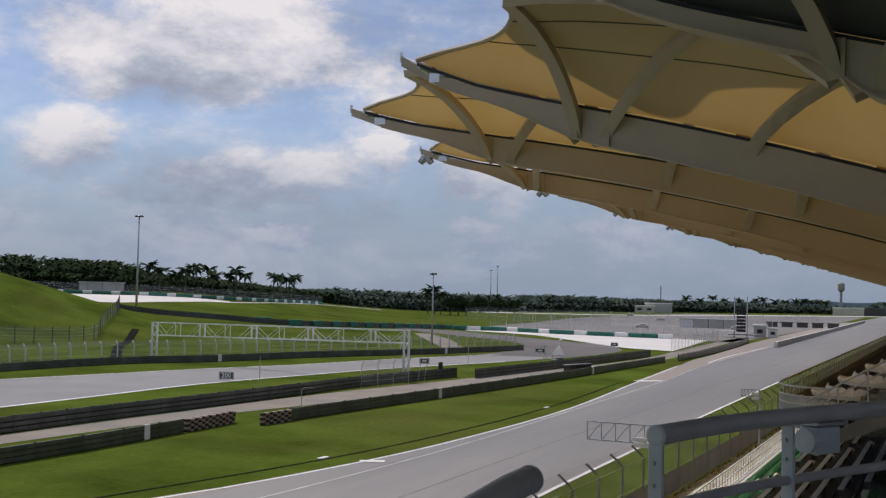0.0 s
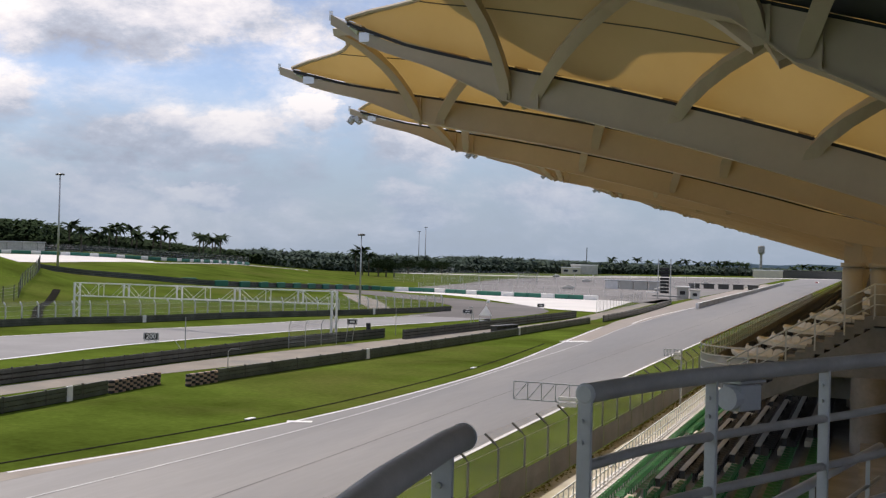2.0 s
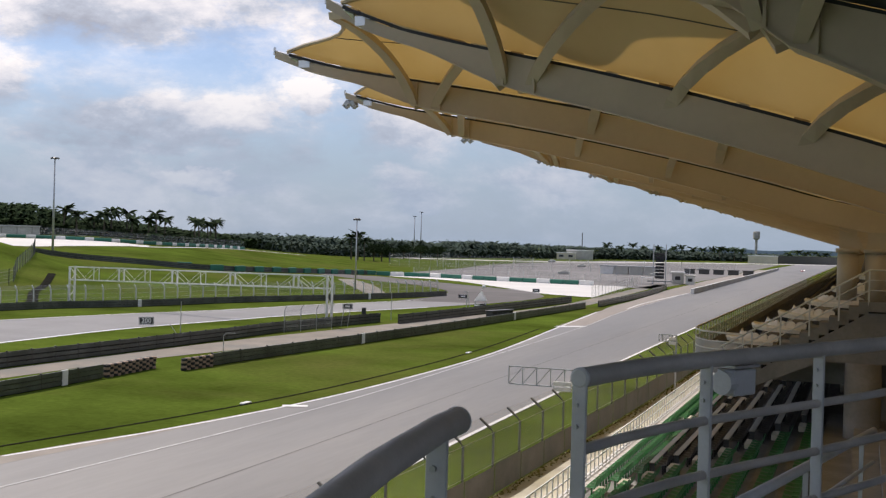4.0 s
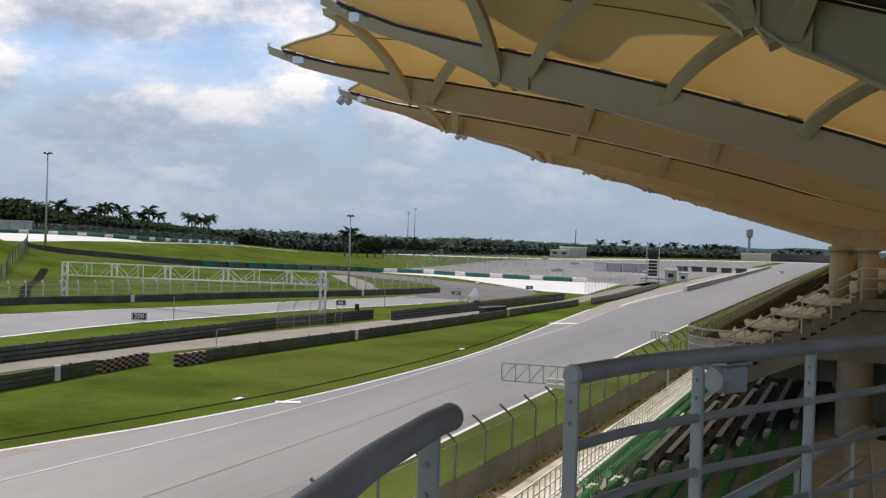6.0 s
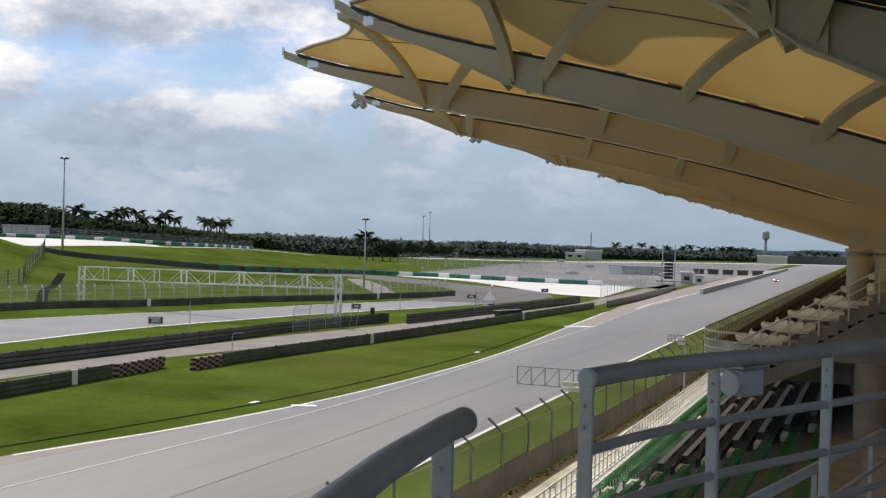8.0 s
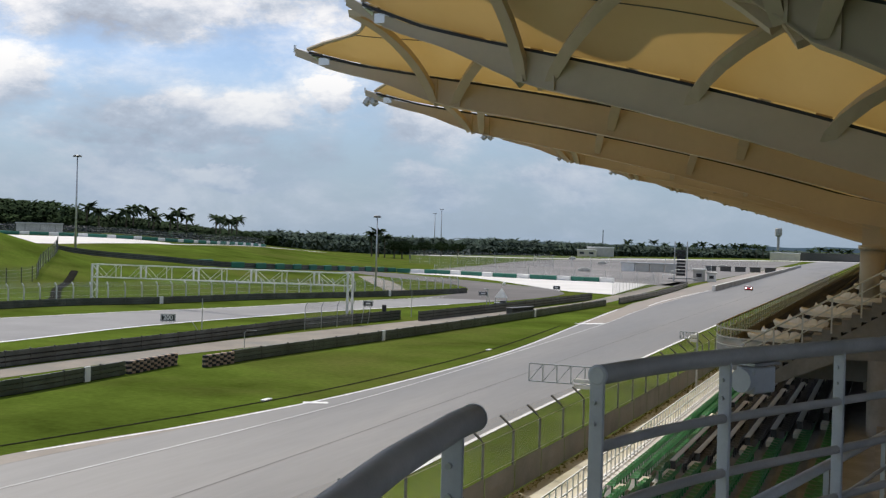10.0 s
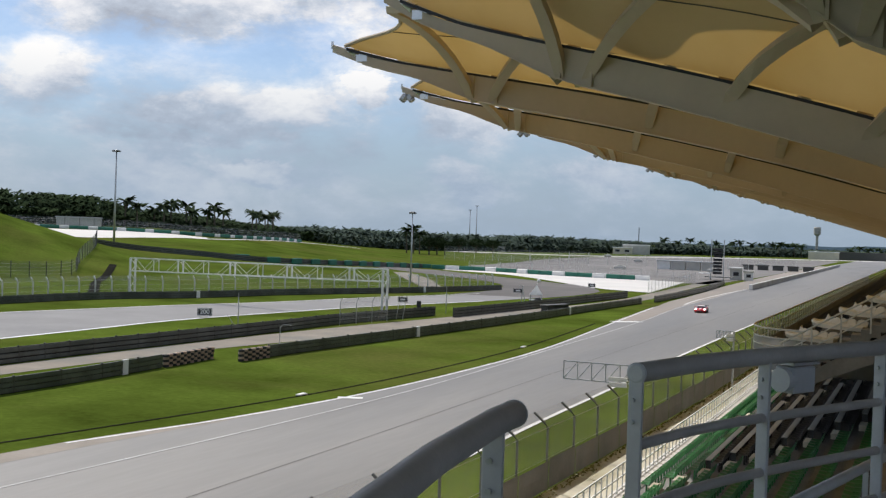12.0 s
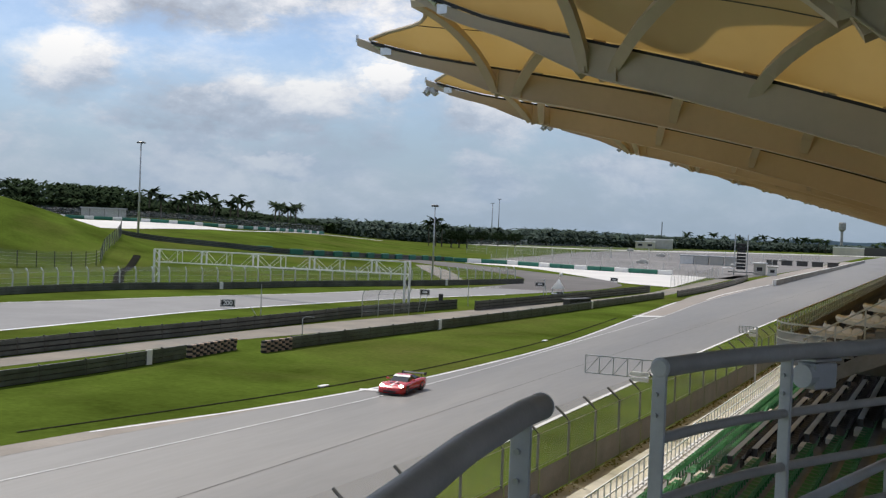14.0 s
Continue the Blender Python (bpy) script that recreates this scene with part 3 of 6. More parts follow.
def handrail(name, pts, posts, label, end_cap=True):
    e = thing(name, label, "railing", group="terrace railings")
    line = spline([(x, y, RAIL_Z) for x, y in pts], 0.12)
    bm = bmesh.new()
    tube(bm, line, 0.038, 16)
    part("top_rail", bm, M_TOPRAIL, e, smooth=True)
    for drop in (0.27, 0.51, 0.75):
        bm = bmesh.new()
        tube(bm, [q - Vector((0, 0, drop)) for q in line], 0.021, 10)
        part("lower_rail", bm, M_TOPRAIL, e, smooth=True)
    for end, nxt in ((line[0], line[1]), (line[-1], line[-2])):
        bm = bmesh.new()
        d = (end - nxt).normalized()
        tube(bm, [end - d * 0.004, end + d * 0.006, end + d * 0.012], [0.0395, 0.0395, 0.03], 20)
        part("end_cap", bm, M_RAIL, e, "pale grey disc end cap")
    for x, y in posts:
        k = min(range(len(line)), key=lambda i: (line[i].x - x) ** 2 + (line[i].y - y) ** 2)
        d = (line[min(k + 1, len(line) - 1)] - line[max(k - 1, 0)]).normalized()
        a = math.atan2(d.y, d.x)
        m = Matrix.Translation((line[k].x, line[k].y, 0)) @ Matrix.Rotation(a, 4, "Z")
        bm = bmesh.new()
        box(bm, (0, 0, (FLOOR_Z + RAIL_Z) / 2 - 0.02), (0.016, 0.058, RAIL_Z - FLOOR_Z), m, 0.003)
        box(bm, (0.022, 0.004, (FLOOR_Z + RAIL_Z) / 2 - 0.02), (0.022, 0.040, RAIL_Z - FLOOR_Z - 0.1), m, 0.003)
        post = part("post", bm, M_RAIL, e)
        for zz in (0.10, 0.18):
            bm = bmesh.new()
            tube(bm, [m @ Vector((-0.022, 0.006, RAIL_Z - zz)), m @ Vector((-0.008, 0.006, RAIL_Z - zz))], 0.009, 8)
            part("bolt", bm, M_STEEL, post)
    return e


handrail("terrace_railing", [(-0.72, 0.5), (-0.79, 1.1), (-0.86, 1.55), (-0.915, 1.87), (-0.965, 2.15), (-1.0, 2.45), (-1.025, 2.66), (-1.03, 2.82)], [(-1.027, 2.74), (-0.8, 1.15)], "grey painted pipe railing with flat posts, rounded end")
handrail("terrace_railing", [(-0.97, 3.97), (-0.84, 4.45), (-0.64, 4.95), (-0.2, 5.83), (0.14, 6.55), (0.6, 7.7), (1.0, 9.0)], [(-0.96, 4.01), (-0.63, 4.97), (-0.2, 5.83), (0.3, 6.95), (0.8, 8.3)], "grey painted curved pipe railing with flat posts")


# ---- barriers, fences and trackside things
def along(pts, step, end=False):
    """Points and directions every step metres along a smooth line."""
    p = spline([(x, y, 0) for x, y in pts], 1.0)
    out, need = [], 0.0
    for a, b in zip(p, p[1:]):
        d = b - a
        run = d.length
        while need <= run:
            q = a + d * (need / run)
            out.append((Vector((q.x, q.y, ground_z(q.x, q.y))), d.normalized()))
            need += step
        need -= run
    if end:
        d = (p[-1] - p[-2]).normalized()
        out.append((Vector((p[-1].x, p[-1].y, ground_z(p[-1].x, p[-1].y))), d))
    return out


def frame_at(q, d):
    s = Vector((-d.y, d.x, 0))
    return Matrix(((d.x, s.x, 0, q.x), (d.y, s.y, 0, q.y), (0, 0, 1, q.z), (0, 0, 0, 1)))


def profile_run(bm, line, section, close=True):
    """Sweep a section (side, up) along points with directions."""
    prev = None
    for q, d in line:
        s = Vector((-d.y, d.x, 0))
        ring = [bm.verts.new(q + s * a + Vector((0, 0, h))) for a, h in section]
        if prev:
            n = len(ring)
            for k in range(n if close else n - 1):
                bm.faces.new((prev[k], prev[(k + 1) % n], ring[(k + 1) % n], ring[k]))
        elif close:
            bm.faces.new(ring)
        prev = ring
    if close and prev:
        bm.faces.new(prev[::-1])
    return bm


W_SECTION = [(-0.03, 0.0), (0.03, 0.0), (0.05, 0.06), (0.02, 0.11), (0.02, 0.17), (0.05, 0.22), (0.03, 0.28), (-0.03, 0.28)]


def guard_rail(pts, label, height=1.0, bands=3, post_step=4.0, panels=()):
    e = thing("guard_rail", label, "guard rail", group="guard rails")
    line = along(pts, 2.0, True)
    for k in range(bands):
        bm = bmesh.new()
        z0 = 0.06 + k * (height - 0.06) / bands
        profile_run(bm, [(q + Vector((0, 0, z0)), d) for q, d in line], W_SECTION)
        part("rail_band", bm, M_GUARD, e)
    bm = bmesh.new()
    profile_run(bm, [(q, d) for q, d in line], [(0.06, 0.0), (0.14, 0.0), (0.14, height - 0.06), (0.06, height - 0.06)])
    part("backing", bm, M_BLACK, e)
    first = None
    for q, d in along(pts, post_step):
        m = frame_at(q, d)
        if first is None:
            bm = bmesh.new()
            box(bm, (0, 0.03, height / 2 + 0.01), (0.09, 0.14, height + 0.04))
            first = part("post", bm, M_DARKMETAL, e)
            first.matrix_basis = m
        else:
            share(first, m, e)
    for x, y in panels:
        q, d = min(along(pts, 0.5), key=lambda t: (t[0].x - x) ** 2 + (t[0].y - y) ** 2)
        bm = bmesh.new()
        box(bm, (0, 0.0, height / 2), (0.6, 0.16, height), frame_at(q, d), 0.02)
        part("marker_panel", bm, M_WHITE, e, "white marker panel")
    return e


def tyre_mesh(bm, m):
    n, prof = 10, [(0.32, -0.10), (0.32, 0.10), (0.27, 0.125), (0.18, 0.10), (0.18, -0.10), (0.27, -0.125)]
    rings = []
    for k in range(n):
        a = 2 * math.pi * k / n
        rings.append([bm.verts.new(m @ Vector((math.cos(a) * r, math.sin(a) * r, z))) for r, z in prof])
    for k in range(n):
        a, b = rings[k], rings[(k + 1) % n]
        for j in range(6):
            bm.faces.new((a[j], a[(j + 1) % 6], b[(j + 1) % 6], b[j]))


def tyre_wall(pts, label):
    e = thing("tyre_wall", label, "tyre barrier", group="tyre walls")
    protos = []
    for mat in (M_TYRE, M_TYRE_TAN):
        bm = bmesh.new()
        tyre_mesh(bm, Matrix.Identity(4))
        me = bpy.data.meshes.new("tyre")
        bm.to_mesh(me)
        bm.free()
        me.materials.append(mat)
        protos.append(me)
    rnd = random.Random(3)
    for i, (q, d) in enumerate(along(pts, 0.49)):
        for k in range(5):
            o = new("tyre", protos[(i + k) % 2])
            o.parent = e
            o.matrix_basis = Matrix.Translation((q.x + rnd.uniform(-.03, .03), q.y + rnd.uniform(-.03, .03), q.z + 0.094 + 0.188 * k)) @ Matrix.Rotation(rnd.uniform(0, 3), 4, "Z") @ Matrix.Scale(0.75, 4)
    return e


guard_rail([(-50.5, 30), (-50.3, 45), (-50.3, 54), (-50.6, 60), (-51.0, 65)], "dark steel guard rail with white marker panel on grass", 1.05, 3, 4.0, [(-50.5, 60.5)])
tyre_wall([(-51.0, 65.4), (-51.6, 71.8)], "stacked black and tan tyres at the end of a guard rail")
tyre_wall([(-48.85, 71.9), (-48.7, 75.4)], "stacked black and tan tyres beside the grass verge")
guard_rail([(-48.7, 75.6), (-48.4, 82), (-47.1, 100.4), (-45.8, 123), (-45.0, 143), (-43.7, 181)], "long dark steel guard rail along the grass verge", 1.05, 3, 4.0, [(-47.1, 100.6), (-44.9, 145)])
guard_rail([(-60.6, 40), (-60.7, 65.3), (-60.3, 78.2), (-60.0, 95.4), (-59.9, 108.4), (-57.6, 128)], "dark panelled guard rail beside the service road", 1.25, 3, 2.6)
guard_rail([(-54.6, 127), (-52.7, 153), (-50.2, 197)], "dark guard rail behind the service road", 1.25, 3, 4.0)
guard_rail([(-103, 70), (-103.8, 111.5), (-96.2, 130.5), (-91.8, 146), (-83.5, 168.4), (-75.6, 199)], "dark low guard rail below the catch fence", 1.05, 3, 4.0, [(-96.2, 130.5), (-80.9, 176)])
guard_rail([(-42.6, 186), (-43.1, 218), (-45.0, 255), (-47.4, 284)], "dark guard rail beside the pit exit", 1.15, 3, 4.0)
guard_rail([(-178, 201), (-156, 210), (-141, 223), (-137, 275), (-136, 292)], "dark green guard rail across the grass slope", 1.3, 3, 5.0)


def tyre_panels(pts, step, length, height, mats, label, name="tyre_block"):
    """A row of bundled and wrapped tyre blocks, each a thing."""
    for i, (q, d) in enumerate(along(pts, step)):
        bm = bmesh.new()
        box(bm, (0, 0, height / 2), (length, 0.7, height), frame_at(q, d), 0.12)
        ob = link(name, bm, mats[i % len(mats)])
        tagged(ob, label, "tyre barrier", group="wrapped tyre blocks " + name)


tyre_panels([(-147, 215.5), (-141, 222), (-138.5, 240), (-137, 275), (-136, 292)], 7.5, 3.4, 1.4, [M_GREEN], "green wrapped tyre block in front of a guard rail")
tyre_panels([(-135.8, 293), (-121.5, 299), (-101, 292), (-83.5, 288.5), (-66, 286.5)], 4.1, 4.0, 1.25, [M_GREEN, M_GREEN, M_WHITE], "green or white wrapped barrier block along the run-off", "barrier_block")
tyre_panels([(-258, 212), (-222.5, 239.5), (-205, 253.5), (-197, 282), (-209, 344)], 2.6, 2.58, 0.95, [M_GREEN, M_GREEN, M_WHITE], "green or white painted wall block on the hillside", "wall_block")

MESH_WIRE = bpy.data.materials.new("chain link")
MESH_CLOSE = bpy.data.materials.new("close mesh panel")


def wire_material(m, low, high):
    m.use_nodes = True
    nt = m.node_tree
    nt.nodes.clear()
    out = nt.nodes.new("ShaderNodeOutputMaterial")
    tr = nt.nodes.new("ShaderNodeBsdfTransparent")
    df = nt.nodes.new("ShaderNodeBsdfPrincipled")
    df.inputs["Base Color"].default_value = (0.45, 0.46, 0.46, 1)
    df.inputs["Metallic"].default_value = 0.4
    mx = nt.nodes.new("ShaderNodeMixShader")
    geo = nt.nodes.new("ShaderNodeNewGeometry")
    n = noise_tex(nt, geo.outputs["Position"], 0.7, 3.0)
    nt.links.new(ramp(nt, n, [(0.3, (low,) * 3), (0.7, (high,) * 3)]), mx.inputs[0])
    nt.links.new(tr.outputs[0], mx.inputs[1])
    nt.links.new(df.outputs[0], mx.inputs[2])
    nt.links.new(mx.outputs[0], out.inputs[0])


wire_material(MESH_WIRE, 0.10, 0.19)
wire_material(MESH_CLOSE, 0.45, 0.6)


def catch_fence(pts, height, step, bend, mat, label, base=0.0, thick=0.07, sheet=True, wires=4):
    """Posts with bent tops, tension wires and chain link between them. bend: metres to the left of the line."""
    e = thing("catch_fence", label, "fence", group="catch fences")
    first = None
    for q, d in along(pts, step):
        m = frame_at(q + Vector((0, 0, base)), d)
        if first is None:
            bm = bmesh.new()
            tube(bm, [(0, 0, 0), (0, 0, height * 0.82), (0, bend * 0.25, height * 0.88), (0, bend, height)], thick / 2, 8)
            first = part("post", bm, mat, e)
            first.matrix_basis = m
        else:
            share(first, m, e)
    line = [(q + Vector((0, 0, base)), d) for q, d in along(pts, step)]
    for k in range(wires):
        bm = bmesh.new()
        z = height * 0.82 * (k + 1) / wires
        tube(bm, [q + Vector((0, 0, z)) for q, d in line], 0.012, 4)
        part("tension_wire", bm, M_STEEL, e)
    if sheet:
        bm = bmesh.new()
        profile_run(bm, line, [(0.0, 0.05), (0.0, height * 0.82), (bend, height)], False)
        part("chain_link", bm, MESH_WIRE, e, "thin chain link mesh")
    return e


M_POSTPALE = material("pale post paint", (0.62, 0.63, 0.60), 0.5, 0.1, var=0.1, scale=1.0, grain=10.0, bump=0.03)
catch_fence([(-104.2, 70), (-104.9, 111.5), (-97.2, 131.3), (-92.8, 147), (-84.5, 169.4), (-76.6, 199)], 3.1, 2.5, 0.45, M_POSTPALE, "pale bent-top catch fence behind a guard rail", 0.0, 0.2)
catch_fence([(-160, 112), (-140, 127), (-133, 142.7), (-140.8, 155.1), (-153.8, 173.7), (-176, 199)], 2.7, 3.0, 0.0, M_DARKMETAL, "dark post and mesh fence around a grass mound", 0.0, 0.16)
catch_fence([(-50.7, 215), (-52.5, 247), (-57, 296)], 2.6, 4.0, 0.0, M_POSTPALE, "netted fence with pale posts by the pit exit")
catch_fence([(-59.5, 106.5), (-57.9, 115.5)], 3.0, 2.9, -0.35, M_STEEL, "short bent-top fence panel beside the gantry")
catch_fence([(-179, 405), (-148, 394), (-117, 413)], 5.5, 6.0, 0.0, M_STEEL, "tall grey mesh fence behind the run-off")
catch_fence([(-168, 430), (-110, 442), (-60, 452)], 2.6, 8.0, 0.0, M_POSTPALE, "pale mesh fence across the paddock apron", 0.0, 0.2)
catch_fence([(-175, 560), (-100, 590), (-58, 610)], 3.2, 10.0, 0.0, M_POSTPALE, "pale mesh fence further across the apron", 0.0, 0.25)
catch_fence([(-132, 318), (-100, 322), (-60, 316)], 2.4, 5.0, 0.0, M_POSTPALE, "pale mesh fence behind the run-off blocks", 0.0, 0.15)
catch_fence([(-259, 213.5), (-223.5, 241), (-206, 255), (-198, 283), (-210, 345)], 3.0, 4.0, 0.0, M_DARKMETAL, "dark mesh fence behind the painted wall on the hillside", 0.0, 0.14)
for x, y in ((-176, 640), (-128, 520), (-108, 505), (-92, 520), (-74, 540), (-70, 395), (-100, 380)):
    bm = bmesh.new()
    box(bm, (x, y, 0.75), (4.2, 1.8, 1.1), None, 0.25)
    box(bm, (x + 0.2, y, 1.45), (2.2, 1.6, 0.5), None, 0.2)
    tagged(link("parked_car", bm, M_SHED), "pale car parked far across the paddock apron", "car", group="far parked cars")


# track gantry
def gantry():
    e = thing("track_gantry", "white painted steel lattice gantry spanning the returning track", "gantry")
    a, b = Vector((-106.6, 128.4, 0)), Vector((-59.4, 117.1, 0))
    za, zb = (3.55, 5.42), (4.55, 6.05)
    w = (b - a).normalized()
    s = Vector((-w.y, w.x, 0)) * 0.45
    for lab, off in (("front", -1), ("back", 1)):
        for lo in (0, 1):
            bm = bmesh.new()
            bar(bm, a + s * off + Vector((0, 0, za[lo])), b + s * off + Vector((0, 0, zb[lo])), 0.14)
            part("chord", bm, M_WHITE, e)
    n = 18
    for k in range(n + 1):
        f = k / n
        p = a.lerp(b, f)
        l, h = za[0] + (zb[0] - za[0]) * f, za[1] + (zb[1] - za[1]) * f
        for off in (-1, 1):
            bm = bmesh.new()
            if k % 2 == 0:
                bar(bm, p + s * off + Vector((0, 0, l)), p + s * off + Vector((0, 0, h)), 0.17 if k % 4 == 0 else 0.08)
            if k < n and k % 4 in (0, 1, 3):
                f2 = (k + 1) / n
                p2 = a.lerp(b, f2)
                l2, h2 = za[0] + (zb[0] - za[0]) * f2, za[1] + (zb[1] - za[1]) * f2
                up = (k % 2 == 0)
                bar(bm, p + s * off + Vector((0, 0, h if up else l)), p2 + s * off + Vector((0, 0, l2 if up else h2)), 0.04)
            if len(bm.verts):
                part("brace", bm, M_WHITE, e)
            else:
                bm.free()
    for p, top in ((a, za[1]), (b, zb[1])):
        for off in (-1, 1):
            bm = bmesh.new()
            bar(bm, p + s * off, p + s * off + Vector((0, 0, top)), 0.22)
            part("leg", bm, M_WHITE, e)
        bm = bmesh.new()
        for k in range(5):
            bar(bm, p + s * (-1) ** k + Vector((0, 0, top * k / 5)), p + s * (-1) ** (k + 1) + Vector((0, 0, top * (k + 1) / 5)), 0.07)
        part("leg_brace", bm, M_WHITE, e)


gantry()


def light_mast(x, y, h, heads, label, r=0.22):
    e = thing("light_mast", label, "light mast", Matrix.Translation((x, y, ground_z(x, y))), group="light masts")
    bm = bmesh.new()
    tube(bm, [(0, 0, 0), (0, 0, h * 0.5), (0, 0, h)], [r, r * 0.75, r * 0.45], 10)
    part("pole", bm, M_STEEL, e, smooth=True)
    bm = bmesh.new()
    tube(bm, [(0, 0, h - 0.25), (0, 0, h + 0.05)], h * 0.030, 12)
    part("head_ring", bm, M_DARKMETAL, e)
    rr = h * 0.035
    for k in range(heads):
        a = 2 * math.pi * k / heads
        bm = bmesh.new()
        m = Matrix.Translation((math.cos(a) * rr, math.sin(a) * rr, h - 0.1)) @ Matrix.Rotation(a, 4, "Z") @ Matrix.Rotation(radians(25), 4, "Y")
        box(bm, (0, 0, 0), (0.5, 0.55, 0.3), m, 0.05)
        part("floodlight", bm, M_DARKMETAL, e)
    return e


light_mast(-179.7, 209.3, 22.9, 6, "tall slim floodlight mast on the grass slope", 0.3)
light_mast(-97.5, 203.7, 14.6, 6, "grey floodlight mast beside the track", 0.2)
light_mast(-296, 712, 28, 6, "distant floodlight mast before the woods", 0.5)
light_mast(-291, 712, 31, 4, "distant taller floodlight mast before the woods", 0.5)


def text_part(body, size, m, mat, parent, name="number"):
    c = bpy.data.curves.new(name, "FONT")
    c.body = body
    c.size = size
    c.align_x, c.align_y = "CENTER", "CENTER"
    c.extrude = 0.004
    c.offset = 0.012
    t = new(name, c)
    dg = bpy.context.evaluated_depsgraph_get()
    me = bpy.data.meshes.new_from_object(t.evaluated_get(dg))
    bpy.data.objects.remove(t)
    me.materials.clear()
    me.materials.append(mat)
    o = new(name, me)
    o.parent = parent
    o.matrix_basis = m
    return o


def distance_board(x, y, z0, w, h, body, label, lean=0.0):
    """A black board with white characters on two legs, turned to the stand."""
    a = math.atan2(-x, y)
    e = thing("distance_board", label, "distance board", Matrix.Translation((x, y, ground_z(x, y))) @ Matrix.Rotation(a, 4, "Z"), group="distance boards")
    bm = bmesh.new()
    box(bm, (0, 0, z0 + h / 2), (w, 0.08, h), None, 0.02)
    part("board", bm, M_BLACK, e)
    bm = bmesh.new()
    for dx, dz, sx, sz in ((0, h / 2 - 0.06, w * 0.92, 0.05), (0, -h / 2 + 0.06, w * 0.92, 0.05), (-w / 2 + 0.08, 0, 0.05, h * 0.8), (w / 2 - 0.08, 0, 0.05, h * 0.8)):
        box(bm, (dx, -0.05, z0 + h / 2 + dz), (sx, 0.02, sz))
    part("border", bm, M_WHITE, e)
    for sx in (-1, 1):
        bm = bmesh.new()
        bar(bm, (sx * w * 0.32 + lean, 0.05, 0), (sx * w * 0.32, 0.05, z0 + h * 0.6), 0.07)
        part("leg", bm, M_STEEL, e)
    if body:
        text_part(body, h * 0.86, Matrix.Translation((0, -0.065, z0 + h / 2)) @ Matrix.Rotation(radians(90), 4, "X"), M_WHITE, e)
    else:
        bm = bmesh.new()
        box(bm, (0, -0.06, z0 + h / 2), (w * 0.5, 0.02, h * 0.35))
        part("bar", bm, M_WHITE, e)
    return e


distance_board(-75.4, 103.4, 0.25, 1.65, 0.85, "200", "black distance board with white number on the grass verge")
distance_board(-57.9, 119.0, 2.1, 1.2, 0.65, "", "black board on leaning steel legs beside the gantry", -0.35)
distance_board(-67.6, 186.3, 0.4, 1.7, 0.7, "", "small black board beside the far bend")
distance_board(-64.6, 223.2, 0.4, 1.5, 0.75, "", "small black board at the end of the bend")


def slim_post(x, y, h, name, label, arm=None):
    e = thing(name, label, "post", Matrix.Translation((x, y, 0)))
    bm = bmesh.new()
    tube(bm, [(0, 0, 0), (0, 0, h)], 0.04, 8)
    part("pole", bm, M_STEEL, e)
    if arm:
        bm = bmesh.new()
        tube(bm, arm, 0.03, 6)
        part("arm", bm, M_STEEL, e)


slim_post(-61.1, 89.2, 4.1, "signal_post", "thin grey steel post with a side arm behind the guard rail", [(-0.9, -0.5, 1.9), (0, 0, 0.5)])
slim_post(-53.7, 85.1, 1.5, "hook_post", "short grey post with a bent hook by the service road", [(0, 0, 1.48), (0.25, 0.1, 1.75), (0.9, 0.6, 1.7)])
slim_post(-58.3, 133.0, 3.6, "signal_post", "thin grey steel post at the rail's end")


def signal_lamp(x, y):
    e = thing("signal_lamp", "black signal lamp box on a short post", "signal lamp", Matrix.Translation((x, y, 0)))
    bm = bmesh.new()
    tube(bm, [(0, 0, 0), (0, 0, 1.2)], 0.06, 8)
    part("pole", bm, M_DARKMETAL, e)
    bm = bmesh.new()
    box(bm, (0, 0, 1.55), (0.5, 0.35, 0.85), None, 0.05)
    part("lamp_box", bm, M_BLACK, e)


signal_lamp(-58.5, 124.9)


def tent_material():
    m = bpy.data.materials.new("tent fabric")
    m.use_nodes = True
    nt = m.node_tree
    nt.nodes.clear()
    out = nt.nodes.new("ShaderNodeOutputMaterial")
    d = nt.nodes.new("ShaderNodeBsdfDiffuse")
    t = nt.nodes.new("ShaderNodeBsdfTranslucent")
    c = ramp(nt, noise_tex(nt, None, 3.0, 4.0), [(0.3, (0.78, 0.78, 0.77)), (0.7, (0.86, 0.86, 0.85))])
    nt.links.new(c, d.inputs[0])
    nt.links.new(c, t.inputs[0])
    mx = nt.nodes.new("ShaderNodeMixShader")
    nt.links.new(d.outputs[0], mx.inputs[1])
    nt.links.new(t.outputs[0], mx.inputs[2])
    nt.links.new(mx.outputs[0], out.inputs[0])
    return m


M_TENT = tent_material()


